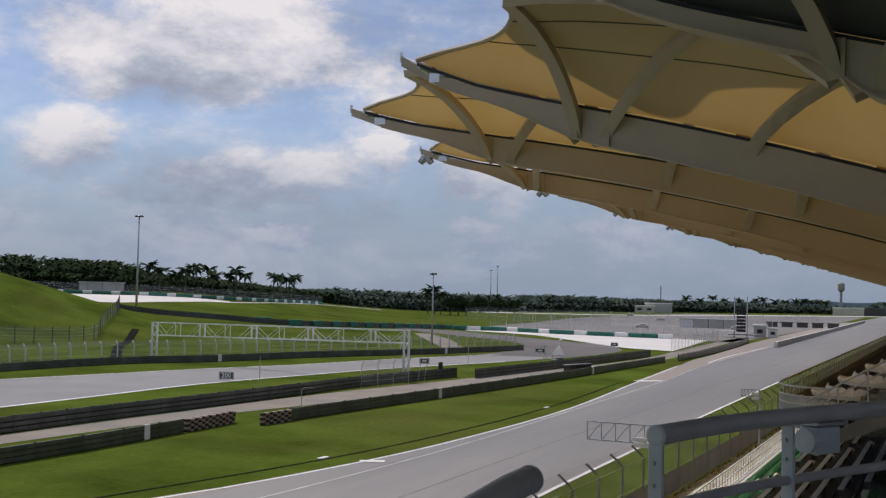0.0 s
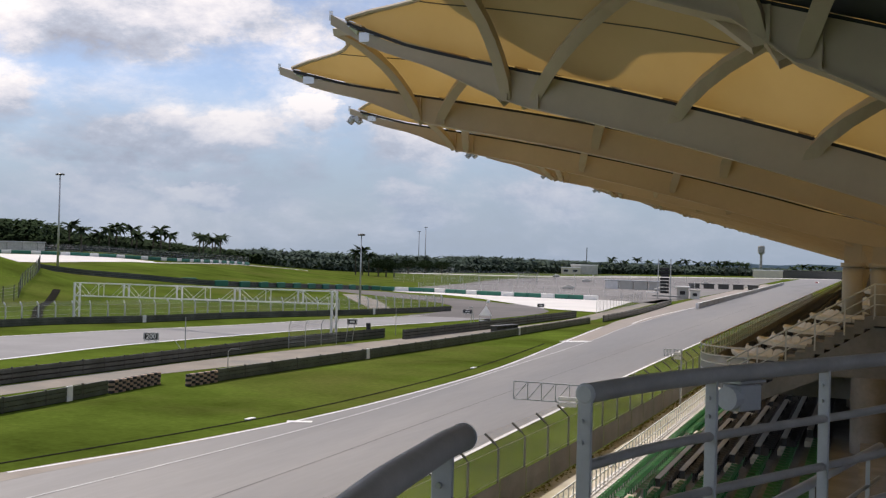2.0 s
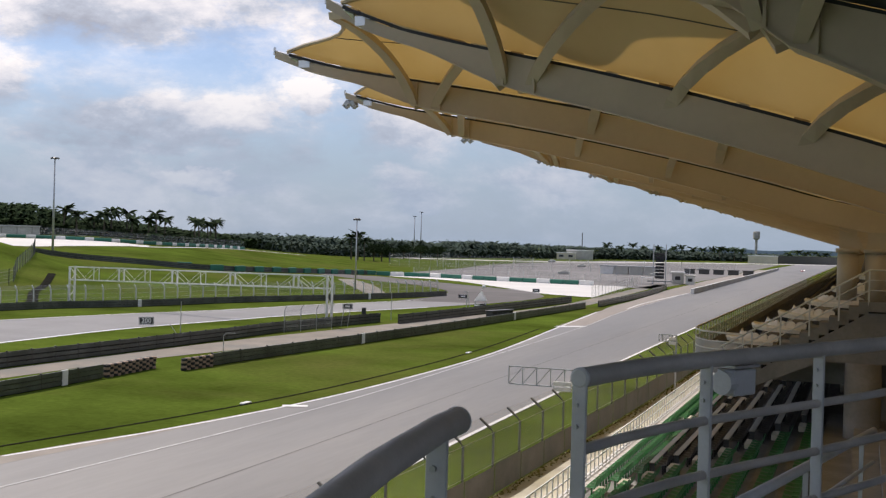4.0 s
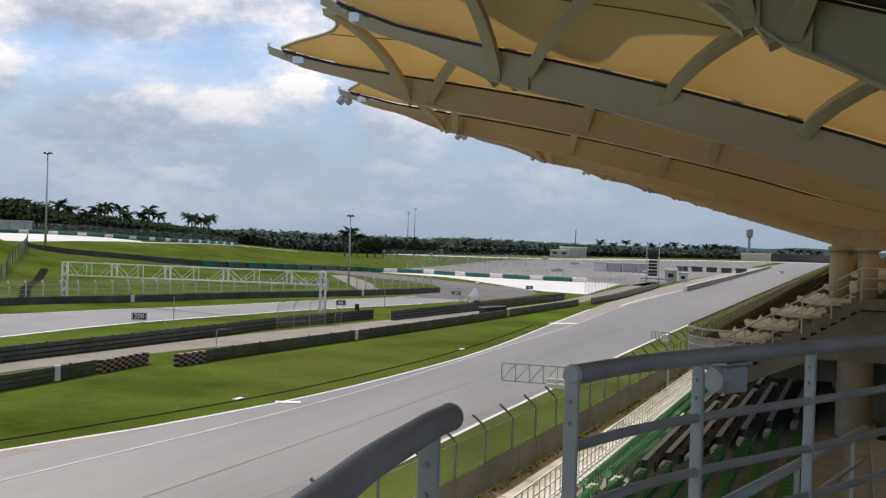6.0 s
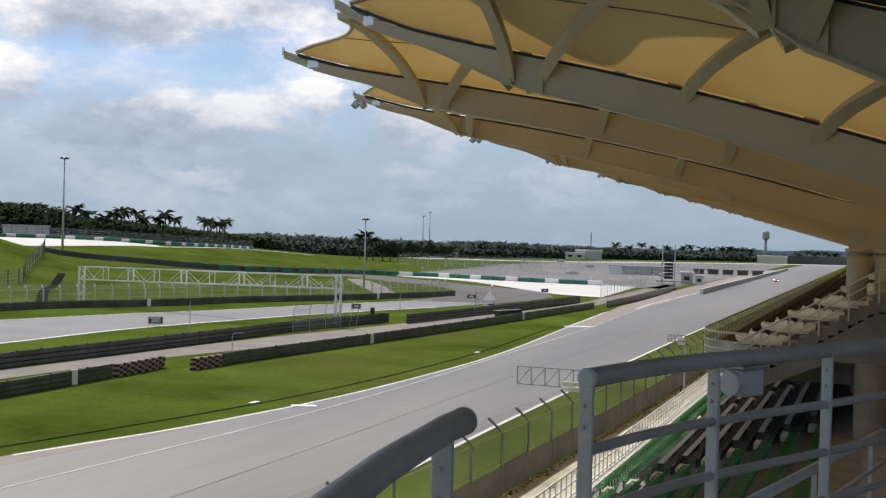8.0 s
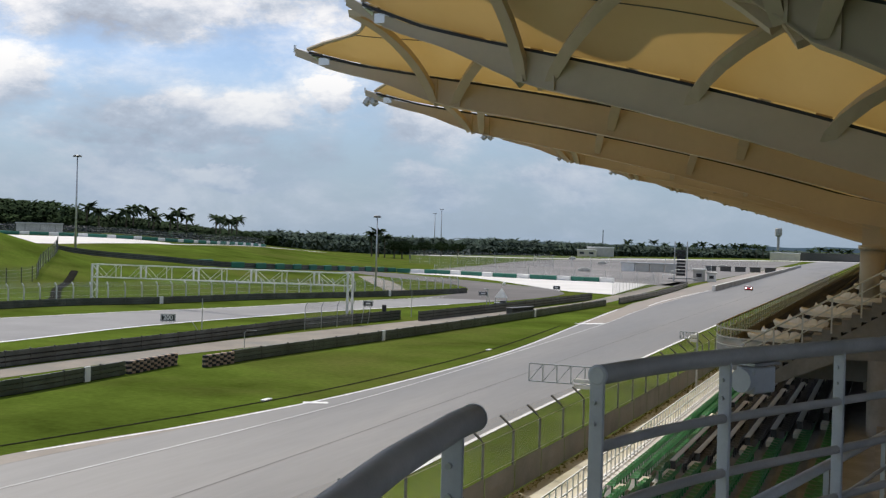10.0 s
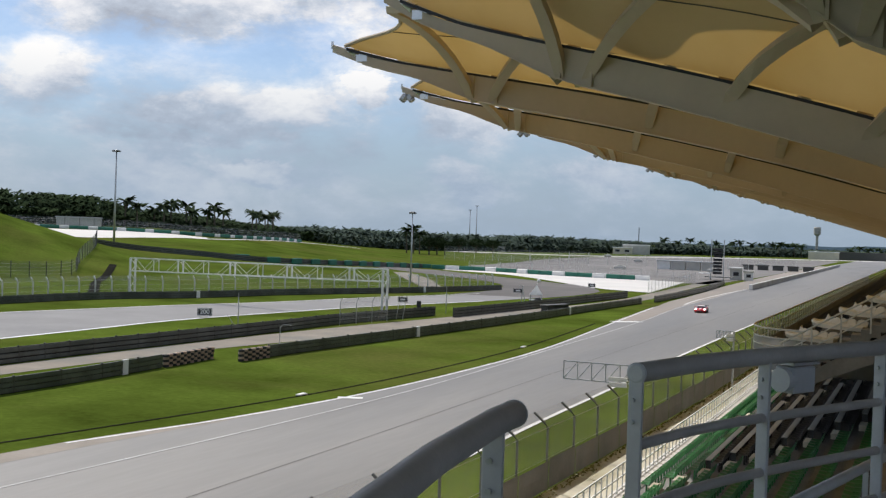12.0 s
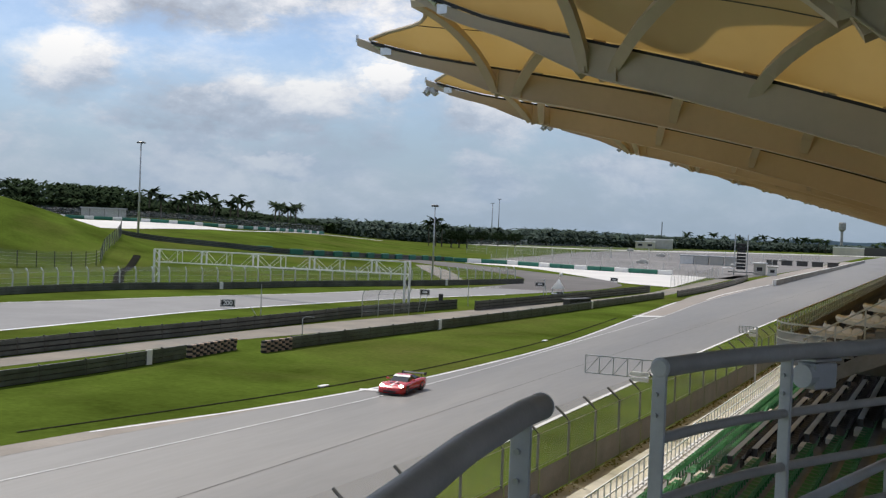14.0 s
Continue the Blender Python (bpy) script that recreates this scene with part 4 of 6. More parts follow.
def marshal_hut(x, y):
    e = thing("marshal_post", "white peaked canopy on steel legs above the guard rail", "marshal post", Matrix.Translation((x, y, 0)) @ Matrix.Rotation(radians(18), 4, "Z"))
    for sx in (-0.8, 0.8):
        for sy in (-0.8, 0.8):
            bm = bmesh.new()
            bar(bm, (sx, sy, 0), (sx, sy, 1.9), 0.09)
            part("leg", bm, M_STEEL, e)
    bm = bmesh.new()
    box(bm, (0, 0, 1.0), (1.9, 1.9, 0.12))
    part("platform", bm, M_STEEL, e)
    bm = bmesh.new()
    v = [bm.verts.new(p) for p in ((-0.95, -0.95, 1.8), (0.95, -0.95, 1.8), (0.95, 0.95, 1.8), (-0.95, 0.95, 1.8), (0.1, 0, 3.3))]
    for k in range(4):
        bm.faces.new((v[k], v[(k + 1) % 4], v[4]))
    bm.faces.new(v[3::-1])
    part("canopy", bm, M_TENT, e, "white peaked fabric canopy")
    bm = bmesh.new()
    bmesh.ops.create_uvsphere(bm, u_segments=10, v_segments=6, radius=0.28, matrix=Matrix.Translation((0.4, 0, 3.9)))
    tube(bm, [(0.1, 0, 3.4), (0.4, 0, 3.7)], 0.03, 6)
    part("beacon", bm, M_WHITE, e)
    bm = bmesh.new()
    box(bm, (0.3, 0, 0.75), (0.9, 0.8, 1.1), None, 0.04)
    part("cabinet", bm, M_DARKMETAL, e)
    bm = bmesh.new()
    bar(bm, (-2.2, 0.2, 0), (-2.0, 0.2, 3.0), 0.1)
    bar(bm, (-2.6, 0.2, 3.0), (-1.9, 0.2, 3.0), 0.1)
    bar(bm, (-1.6, 0.2, 0), (-1.9, 0.2, 2.3), 0.08)
    part("ladder_frame", bm, M_STEEL, e)


marshal_hut(-54.1, 157)


def bench(x, y, a):
    e = thing("platform_bench", "dark low wooden platform on legs behind the guard rail", "platform", Matrix.Translation((x, y, 0)) @ Matrix.Rotation(a, 4, "Z"))
    bm = bmesh.new()
    box(bm, (0, 0, 0.95), (6.0, 1.2, 0.18), None, 0.03)
    part("deck", bm, M_DARKMETAL, e)
    first = None
    for k in range(5):
        m = Matrix.Translation((-2.8 + 1.4 * k, 0, 0.43))
        if first is None:
            bm = bmesh.new()
            box(bm, (0, 0, 0), (0.12, 1.0, 0.86))
            first = part("leg", bm, M_DARKMETAL, e)
            first.matrix_basis = m
        else:
            share(first, m, e)


bench(-48.4, 149.0, radians(76))


def timing_tower():
    e = thing("scaffold_tower", "steel lattice tower with stacked dark panels beside the pit exit", "tower", Matrix.Translation((-55.3, 318, 0)) @ Matrix.Rotation(radians(10), 4, "Z"))
    h = 11.5
    for sx in (-1.75, 1.75):
        for sy in (-0.5, 0.5):
            bm = bmesh.new()
            bar(bm, (sx, sy, 0), (sx, sy, h), 0.28)
            part("upright", bm, M_STEEL, e)
        bm = bmesh.new()
        for k in range(8):
            bar(bm, (sx, -0.5 if k % 2 else 0.5, h * k / 8), (sx, 0.5 if k % 2 else -0.5, h * (k + 1) / 8), 0.1)
        part("lacing", bm, M_STEEL, e)
    for k in range(8):
        bm = bmesh.new()
        box(bm, (0.1, 0, 2.0 + k * 0.95), (2.5, 0.5, 0.72), None, 0.05)
        part("panel", bm, M_BLACK, e, "dark display panel")
    bm = bmesh.new()
    box(bm, (0.6, -0.6, 0.9), (8.0, 3.0, 0.35))
    part("platform", bm, M_CONCRETE, e)
    bm = bmesh.new()
    box(bm, (-3.4, -1.2, 1.9), (3.4, 2.4, 0.2))
    for sx in (-4.9, -1.9):
        bar(bm, (sx, -2.2, 0), (sx, -2.2, 1.9), 0.12)
    part("awning", bm, M_WHITE, e)


timing_tower()


def cabin(x, y, sx, sy, h, mat, label, name="cabin", roof=M_WHITE, openings=2, rot=0.0, eave=0.4):
    z = ground_z(x, y)
    e = thing(name, label, "building", Matrix.Translation((x, y, z - 0.1)) @ Matrix.Rotation(rot, 4, "Z"), group="trackside buildings")
    bm = bmesh.new()
    box(bm, (0, 0, h / 2), (sx, sy, h))
    wall = part("wall", bm, mat, e)
    bm = bmesh.new()
    box(bm, (0, 0, h + h * 0.04), (sx + eave * 2, sy + eave * 2, h * 0.12), None, 0.03)
    part("roof", bm, roof, e)
    for k in range(openings):
        fx = -sx / 2 + sx * (k + 0.5) / openings
        bm = bmesh.new()
        box(bm, (fx, -sy / 2 - 0.03, h * 0.55), (sx / openings * 0.55, 0.1, h * 0.4))
        w = part("window", bm, M_STEEL, e)
        bm = bmesh.new()
        box(bm, (fx, -sy / 2 - 0.07, h * 0.55), (sx / openings * 0.45, 0.06, h * 0.32))
        part("pane", bm, M_BLACK, w)


cabin(-229.5, 252, 12.5, 5, 2.4, M_SHED, "long pale shed with flat roof beside the woods", "shed", M_STEEL, 0, radians(40))
cabin(-211, 808, 14, 10, 4.8, M_CREAM, "pale low race building with white flat roof", "race_building", M_WHITE, 2, radians(12))
cabin(-204, 822, 20, 8, 6.8, M_SHED, "long white roofed block behind the race building", "upper_block", M_WHITE, 0, radians(12))
cabin(-80, 955, 24, 12, 6.0, M_CREAM, "cream low building at the end of the straight", "end_building", M_WHITE, 0, radians(5))
cabin(-40, 985, 62, 8, 6.2, M_DARKMETAL, "long dark roofed stand at the end of the straight", "far_stand", M_DARKMETAL, 0, radians(2))
cabin(-284, 650, 17, 6, 4.0, M_CREAM, "small cream building before the woods", "cream_building", M_SHED, 3, radians(22))
cabin(-262, 680, 9, 6, 3.2, M_SHED, "small grey building before the woods", "grey_building", M_STEEL, 2, radians(22))
cabin(-51.4, 327, 3.4, 3.0, 3.4, M_SHED, "grey control cabin by the tower", "control_cabin", M_WHITE, 1, radians(8))
cabin(-47.8, 327, 2.6, 3.0, 2.6, M_WHITE, "white cabin with shuttered front by the tower", "white_cabin", M_SHED, 1, radians(8))
for k in range(4):
    cabin(-92 + 5.6 * k, 415, 5.0, 3, 3.2, M_SHED if k else M_WHITE, "grey storage container on the paddock apron", "container", M_STEEL, 0, radians(4))
for k in range(5):
    cabin(-69 + 6.0 * k, 470, 4.2, 3, 2.0, M_DARKMETAL, "dark low container row beyond the pit wall", "container", M_DARKMETAL, 0, radians(4))

# concrete pit wall with a dark track side
def pit_wall():
    e = thing("pit_wall", "pale concrete pit wall with a rail on top", "wall")
    line = along([(-37.2, 259), (-38.6, 331), (-41.5, 489), (-45, 640)], 4.0)
    bm = bmesh.new()
    profile_run(bm, line, [(-0.25, 0), (0.25, 0), (0.15, 1.15), (-0.15, 1.15)])
    part("wall_body", bm, M_CONCRETE, e)
    bm = bmesh.new()
    profile_run(bm, [(q + Vector((0, 0, 1.15)), d) for q, d in line], [(-0.2, 0), (0.2, 0), (0.2, 0.12), (-0.2, 0.12)])
    part("coping", bm, M_WHITE, e)
    bm = bmesh.new()
    box(bm, (-37.2, 258.7, 0.65), (0.8, 0.4, 1.3), None, 0.05)
    part("end_block", bm, M_WHITE, e)


pit_wall()

# run-off and far paving
ribbon("run_off", [(-128.7, 292), (-104.5, 279), (-77.6, 245), (-62, 224.5), (-51.5, 219.5)], [(-134, 299), (-113, 309), (-86.3, 300), (-72, 291), (-58, 286)], M_PALE, "pale concrete run-off beside the far bend", 0.05)
ribbon("far_bend", [(-76, 176), (-77, 200), (-87, 226), (-110, 250), (-150, 268)], [(-60.5, 180), (-59.0, 200), (-62.1, 219.6), (-79, 243), (-128, 285)], M_DARK_ASPHALT, "dark grey asphalt bend leading away from the straight", 0.04)
ribbon("dirt_path", [(-123, 246.5), (-108, 222), (-90.5, 194)], [(-121, 252), (-104.5, 228), (-88.0, 198)], M_DIRT, "bare tan dirt path across the grass", 0.055)
ribbon("paddock_apron", [(-138, 300), (-150, 400), (-175, 560), (-175, 800)], [(-50, 280), (-50, 400), (-54, 560), (-60, 860)], M_APRON, "grey asphalt paddock apron behind the pit wall", 0.02)
ribbon("pit_exit", [(-36.9, 138), (-39.3, 171), (-41.2, 190), (-42.2, 215), (-46, 283), (-50, 420), (-54, 620)], [(-33.9, 141), (-35.6, 165), (-36.8, 185), (-37.6, 217), (-39.2, 283), (-42.5, 420), (-46, 620)], M_TAN, "dusty brown pit exit lane", 0.042)
line_strip("lane_line", [(-37.2, 184), (-38.3, 205), (-38.6, 240), (-38.2, 258)], 0.3, M_LINE, "white painted line of the pit exit lane", 0.07)
ribbon("far_road", [(-330, 600), (-192, 632), (-120, 800), (-30, 950), (20, 1000)], [(-330, 625), (-198, 660), (-130, 835), (-30, 985), (20, 1035)], M_PALE, "pale strip of track at the far end", 0.06)
ribbon("hill_road", [(-262, 190), (-204, 217), (-193, 236), (-191, 262)], [(-275, 205), (-221, 237), (-207, 252), (-193.5, 266)], M_PALE, "pale concrete run-off on the hillside", 0.06)
ribbon("hill_track", [(-192, 250), (-190.5, 271), (-206, 338), (-225, 420)], [(-193.3, 251), (-191.8, 272), (-207.3, 339), (-226.5, 420.5)], M_PALE, "thin pale track edge across the hillside", 0.07)
for (x0, y0), (x1, y1), w in (((-33.5, 60.0), (-32.1, 60.7), 0.7), ((-36.6, 136.5), (-33.8, 139.5), 1.6)):
    line_strip("grid_mark", [(x0, y0), ((x0 + x1) / 2, (y0 + y1) / 2), (x1, y1)], w, M_LINE, "short white painted mark across the verge line", 0.06)
for x, y in ((-36.0, 59.8), (-34.9, 98.2)):
    bm = bmesh.new()
    box(bm, (x, y, 0.05), (0.35, 0.9, 0.09), None, 0.02)
    tagged(link("marker_block", bm, M_WHITE), "small white marker block on the grass edge", "marker", group="verge markers")
line_strip("drain_line", [(-39.5, 38), (-37.6, 48), (-35.7, 60), (-34.7, 75), (-34.9, 99), (-37.6, 132)], 0.18, M_DITCH, "thin dark drain slot in the grass", 0.03)


def ditch():
    bm = bmesh.new()
    line = along([(-108, 120.5), (-113, 127.5), (-124.5, 141), (-132, 152), (-140, 163)], 2.0)
    # near-black strip laid slightly above the grass
    profile_run(bm, line, [(-0.8, 0.05), (-0.4, 0.12), (0.4, 0.16), (0.8, 0.05)], False)
    tagged(link("drain_ditch", bm, M_DITCH, smooth=True), "dark drainage channel winding up the grass slope", "ditch", kind="structure")


ditch()


# ---- the stand below and beyond the terrace
FENCE = [(-15.0, 12), (-14.6, 28), (-14.2, 46), (-13.9, 60), (-13.6, 80), (-13.5, 120), (-13.5, 220), (-13.5, 330)]
near_fence = catch_fence(FENCE[:6], 3.15, 3.5, 0.62, M_FENCEPOST, "galvanised bent-top catch fence with dark cloth along its foot", 0.0, 0.11, True, 2)
catch_fence(FENCE[5:], 3.15, 5.0, 0.62, M_FENCEPOST, "galvanised bent-top catch fence further along the straight", 0.0, 0.09, True, 2)
M_CLOTH = material("shade cloth", (0.235, 0.22, 0.20), 0.9, var=0.25, scale=0.6, grain=12.0, bump=0.2, second=(0.26, 0.23, 0.20), coords="World")
pl = along(FENCE[:7], 3.5)
rnd = random.Random(5)
for (q, d), (q2, d2) in zip(pl, pl[1:]):
    bm = bmesh.new()
    bow = rnd.uniform(-0.05, 0.05)
    hgt = 1.2 + rnd.uniform(-0.05, 0.05)
    cells = [[bm.verts.new(q.lerp(q2, u) + Vector((0.10 + bow * math.sin(math.pi * u) * math.sin(math.pi * v), 0, 0.05 + hgt * v))) for v in (0, 0.5, 1)] for u in (0.01, 0.25, 0.5, 0.75, 0.99)]
    for a, b in zip(cells, cells[1:]):
        for k in range(2):
            bm.faces.new((a[k], a[k + 1], b[k + 1], b[k]))
    bmesh.ops.solidify(bm, geom=list(bm.faces), thickness=0.015)
    part("cloth_panel", bm, M_CLOTH, near_fence, "dark brown shade cloth panel")

ribbon("pavement", [(x + 0.15, y) for x, y in FENCE[:7]], [(-10.7, y) for x, y in FENCE[:7]], M_PATH, "grey concrete path between fence and stand", 0.03, 4, 4.0, "pavement")
M_WEED = material("dry weeds", (0.25, 0.23, 0.07), 0.9, var=0.4, scale=1.2, grain=9.0, bump=0.6, second=(0.12, 0.13, 0.03), coords="World")


def weeds():
    bm = bmesh.new()
    rr = random.Random(8)
    for q, d in along(FENCE[:6], 0.3):
        for k in range(3):
            x = q.x + 0.2 + abs(rr.gauss(0, 0.22))
            y = q.y + rr.uniform(-.06, .06)
            h, a = rr.uniform(0.03, 0.12), rr.uniform(0, 6.3)
            w = rr.uniform(0.05, 0.12)
            v = [bm.verts.new((x - w * math.cos(a), y - w * math.sin(a), 0.03)), bm.verts.new((x + w * math.cos(a), y + w * math.sin(a), 0.03)), bm.verts.new((x + rr.uniform(-.1, .1), y + rr.uniform(-.1, .1), 0.03 + h))]
            bm.faces.new(v)
    tagged(link("weeds", bm, M_WEED), "dry yellow weeds along the foot of the fence", "weeds", kind="stuff")


weeds()


def sign_truss(y, x0, length, z, s=1.0):
    e = thing("sign_truss", "grey steel lattice arm reaching over the track edge", "truss", group="sign trusses")
    h = 0.95 * s
    for dz in (0, h):
        bm = bmesh.new()
        bar(bm, (x0, y, z + dz), (x0 - length, y, z + dz), 0.06)
        part("chord", bm, M_STEEL, e)
    n = 5
    for k in range(n + 1):
        x = x0 - length * k / n
        bm = bmesh.new()
        bar(bm, (x, y, z), (x, y, z + h), 0.05)
        if k < n:
            bar(bm, (x, y, z + h), (x - length / n, y, z), 0.04)
        part("brace", bm, M_STEEL, e)
    bm = bmesh.new()
    bar(bm, (x0, y, 0), (x0, y, z + h), 0.12)
    part("mast", bm, M_STEEL, e)
    bm = bmesh.new()
    box(bm, (x0 - length * 0.22, y - 0.1, z + 0.2), (1.0 * s, 0.14, 0.22), None, 0.02)
    box(bm, (x0 - length * 0.22, y - 0.1, z - 0.1), (1.0 * s, 0.14, 0.22), None, 0.02)
    part("lamp_strip", bm, M_WHITE, e, "white lamp housing")


sign_truss(57.0, -14.0, 3.9, 2.9)
sign_truss(80.0, -12.55, 1.25, 3.75, 0.5)

ROW0_X, ROW0_Z, TREAD, RISE, ROWS = -9.97, 0.96, 0.89, 0.374, 12
AISLES = (40.0, 57.0, 74.0, 91.0)


def front_rail():
    e = thing("front_railing", "white painted steel railing along the front of the seats", "railing")
    x, z0, z1, y0, y1 = -10.45, 0.9, 1.95, 6.0, 150.0
    for z in (z0 + 0.12, z0 + 0.58, z1):
        bm = bmesh.new()
        bar(bm, (x, y0, z), (x, y1, z), 0.05)
        part("rail", bm, M_WHITE, e)
    first = None
    k = 0
    while y0 + k * 0.75 < y1:
        m = Matrix.Translation((x, y0 + k * 0.75, 0))
        if first is None:
            bm = bmesh.new()
            box(bm, (0, 0, (z0 + z1) / 2), (0.04, 0.07, z1 - z0))
            first = part("baluster", bm, M_WHITE, e)
            first.matrix_basis = m
        else:
            share(first, m, e)
        k += 1
    bm = bmesh.new()
    box(bm, (-10.6, (y0 + y1) / 2, 0.45), (0.2, y1 - y0, 0.9))
    box(bm, (-10.24, (y0 + y1) / 2, 0.83), (0.5, y1 - y0, 0.14))
    tagged(link("front_wall", bm, M_PALE), "pale concrete front wall and walkway of the stand", "wall", kind="structure")


front_rail()


def terrace():
    y0, y1 = -6.0, 320.0
    for k in range(ROWS):
        x, z = ROW0_X + TREAD * k, ROW0_Z + RISE * k
        bm = bmesh.new()
        box(bm, (x + TREAD / 2, (y0 + y1) / 2, z - 0.35), (TREAD - 0.004, y1 - y0, 0.7))
        tagged(link("terrace_step", bm, M_STEP), "grey concrete stand step", "terrace step", kind="structure")


terrace()


def seat_mesh(name, mat):
    bm = bmesh.new()
    # a moulded shell: seat pan with a lip, back with a rounded top; faces -x
    prof = [(-0.22, 0.34), (-0.20, 0.40), (0.0, 0.37), (0.16, 0.39), (0.21, 0.52), (0.25, 0.72)]
    wid = [0.20, 0.22, 0.22, 0.21, 0.21, 0.15]
    rings = [[bm.verts.new((x, -w, z)), bm.verts.new((x, 0, z - 0.02)), bm.verts.new((x, w, z))] for (x, z), w in zip(prof, wid)]
    for a, b in zip(rings, rings[1:]):
        for j in range(2):
            bm.faces.new((a[j], a[j + 1], b[j + 1], b[j]))
    bmesh.ops.solidify(bm, geom=list(bm.faces), thickness=0.03)
    box(bm, (0.02, 0, 0.18), (0.06, 0.10, 0.36))
    me = bpy.data.meshes.new(name)
    bmesh.ops.recalc_face_normals(bm, faces=bm.faces)
    bm.to_mesh(me)
    bm.free()
    me.materials.append(mat)
    return me


SEAT_GREEN = seat_mesh("seat_green", M_SEAT_GREEN)
SEAT_GREY = seat_mesh("seat_grey", M_SEAT_DARK)
SEAT_BEIGE = seat_mesh("seat_beige", M_SEAT_BEIGE)


def joined(name, mesh, places, label):
    """Many copies of one mesh in one object."""
    co = np.array([v.co for v in mesh.vertices])
    polys = [list(p.vertices) for p in mesh.polygons]
    verts, faces = [], []
    for i, m in enumerate(places):
        r = np.array(m.to_3x3())
        verts.append(co @ r.T + np.array(m.translation))
        o = i * len(co)
        faces.extend([[o + k for k in p] for p in polys])
    me = bpy.data.meshes.new(name)
    me.from_pydata(np.concatenate(verts).tolist(), [], faces)
    me.materials.append(mesh.materials[0])
    return tagged(new(name, me), label, "seats", kind="stuff")


def lower_seats():
    rest_green, rest_grey = [], []
    for k in range(ROWS - 2):
        x, z = ROW0_X + TREAD * k + 0.50, ROW0_Z + RISE * k
        y = 3.0
        while y < 130:
            if min(abs(y - a) for a in AISLES) > 0.8:
                m = Matrix.Translation((x, y, z))
                if AISLES[0] - 11 < y < AISLES[0]:
                    o = new("stand_seat", SEAT_GREEN)
                    o.matrix_basis = m
                    tagged(o, "moulded green plastic stand seat bolted to a concrete step", "stand seat", group="green stand seats")
                elif y < AISLES[0] or k < 3:
                    rest_green.append(m)
                else:
                    rest_grey.append(m)
            y += 0.5
    joined("green_seat_rows", SEAT_GREEN, rest_green, "rows of green plastic seats on concrete steps")
    joined("grey_seat_rows", SEAT_GREY, rest_grey, "rows of dark grey plastic seats on concrete steps")
    # pale half steps in the aisles
    first = None
    for ya in AISLES:
        for k in range(ROWS - 2):
            m = Matrix.Translation((ROW0_X + TREAD * k + 0.17, ya, ROW0_Z + RISE * k + 0.095))
            if first is None:
                bm = bmesh.new()
                box(bm, (0, 0, 0), (0.36, 0.95, 0.19), None, 0.015)
                first = link("aisle_step", bm, M_PATH)
                o = first
            else:
                o = new("aisle_step", first.data)
            o.matrix_basis = m
            tagged(o, "pale concrete half step in the seating aisle", "step", group="aisle steps")
    # narrow writing desks with pale tops and dark fronts before the rows past the first aisle
    for k in range(3, ROWS - 2):
        x, z = ROW0_X + TREAD * k + 0.10, ROW0_Z + RISE * k
        for a, b in zip(AISLES, AISLES[1:]):
            e = thing("writing_desk", "long narrow pale-topped desk on steel legs before a seat row", "desk", group="writing desks")
            bm = bmesh.new()
            box(bm, (x, (a + b) / 2, z + 0.40), (0.21, b - a - 1.9, 0.03), None, 0.008)
            part("desk_top", bm, M_PLANK, e, "pale grey desk top")
            bm = bmesh.new()
            box(bm, (x - 0.085, (a + b) / 2, z + 0.325), (0.02, b - a - 1.94, 0.12))
            part("front_board", bm, M_SEAT_DARK, e, "dark front board")
            leg = None
            for j in range(6):
                m = Matrix.Translation((x, a + 1.1 + (b - a - 2.2) * j / 5, z + 0.19))
                if leg is None:
                    bm = bmesh.new()
                    box(bm, (0, 0, 0), (0.18, 0.05, 0.39))
                    leg = part("leg", bm, M_DARKMETAL, e)
                    leg.matrix_basis = m
                else:
                    share(leg, m, e)


lower_seats()


# ---- the upper tier further along, with a rounded end
UP_Z = 7.1


def end_curve(x, n=9):
    """Plan of a row's end: along the straight, then turning away from the track."""
    pts = [(x, 43.0), (x, 41.0), (x + 0.12, 39.9), (x + 0.5, 39.0), (x + 1.1, 38.5), (x + 1.7, 38.3)]
    return [Vector((p.x, p.y, 0)) for p in spline([(a, b, 0) for a, b in pts], 0.1)]


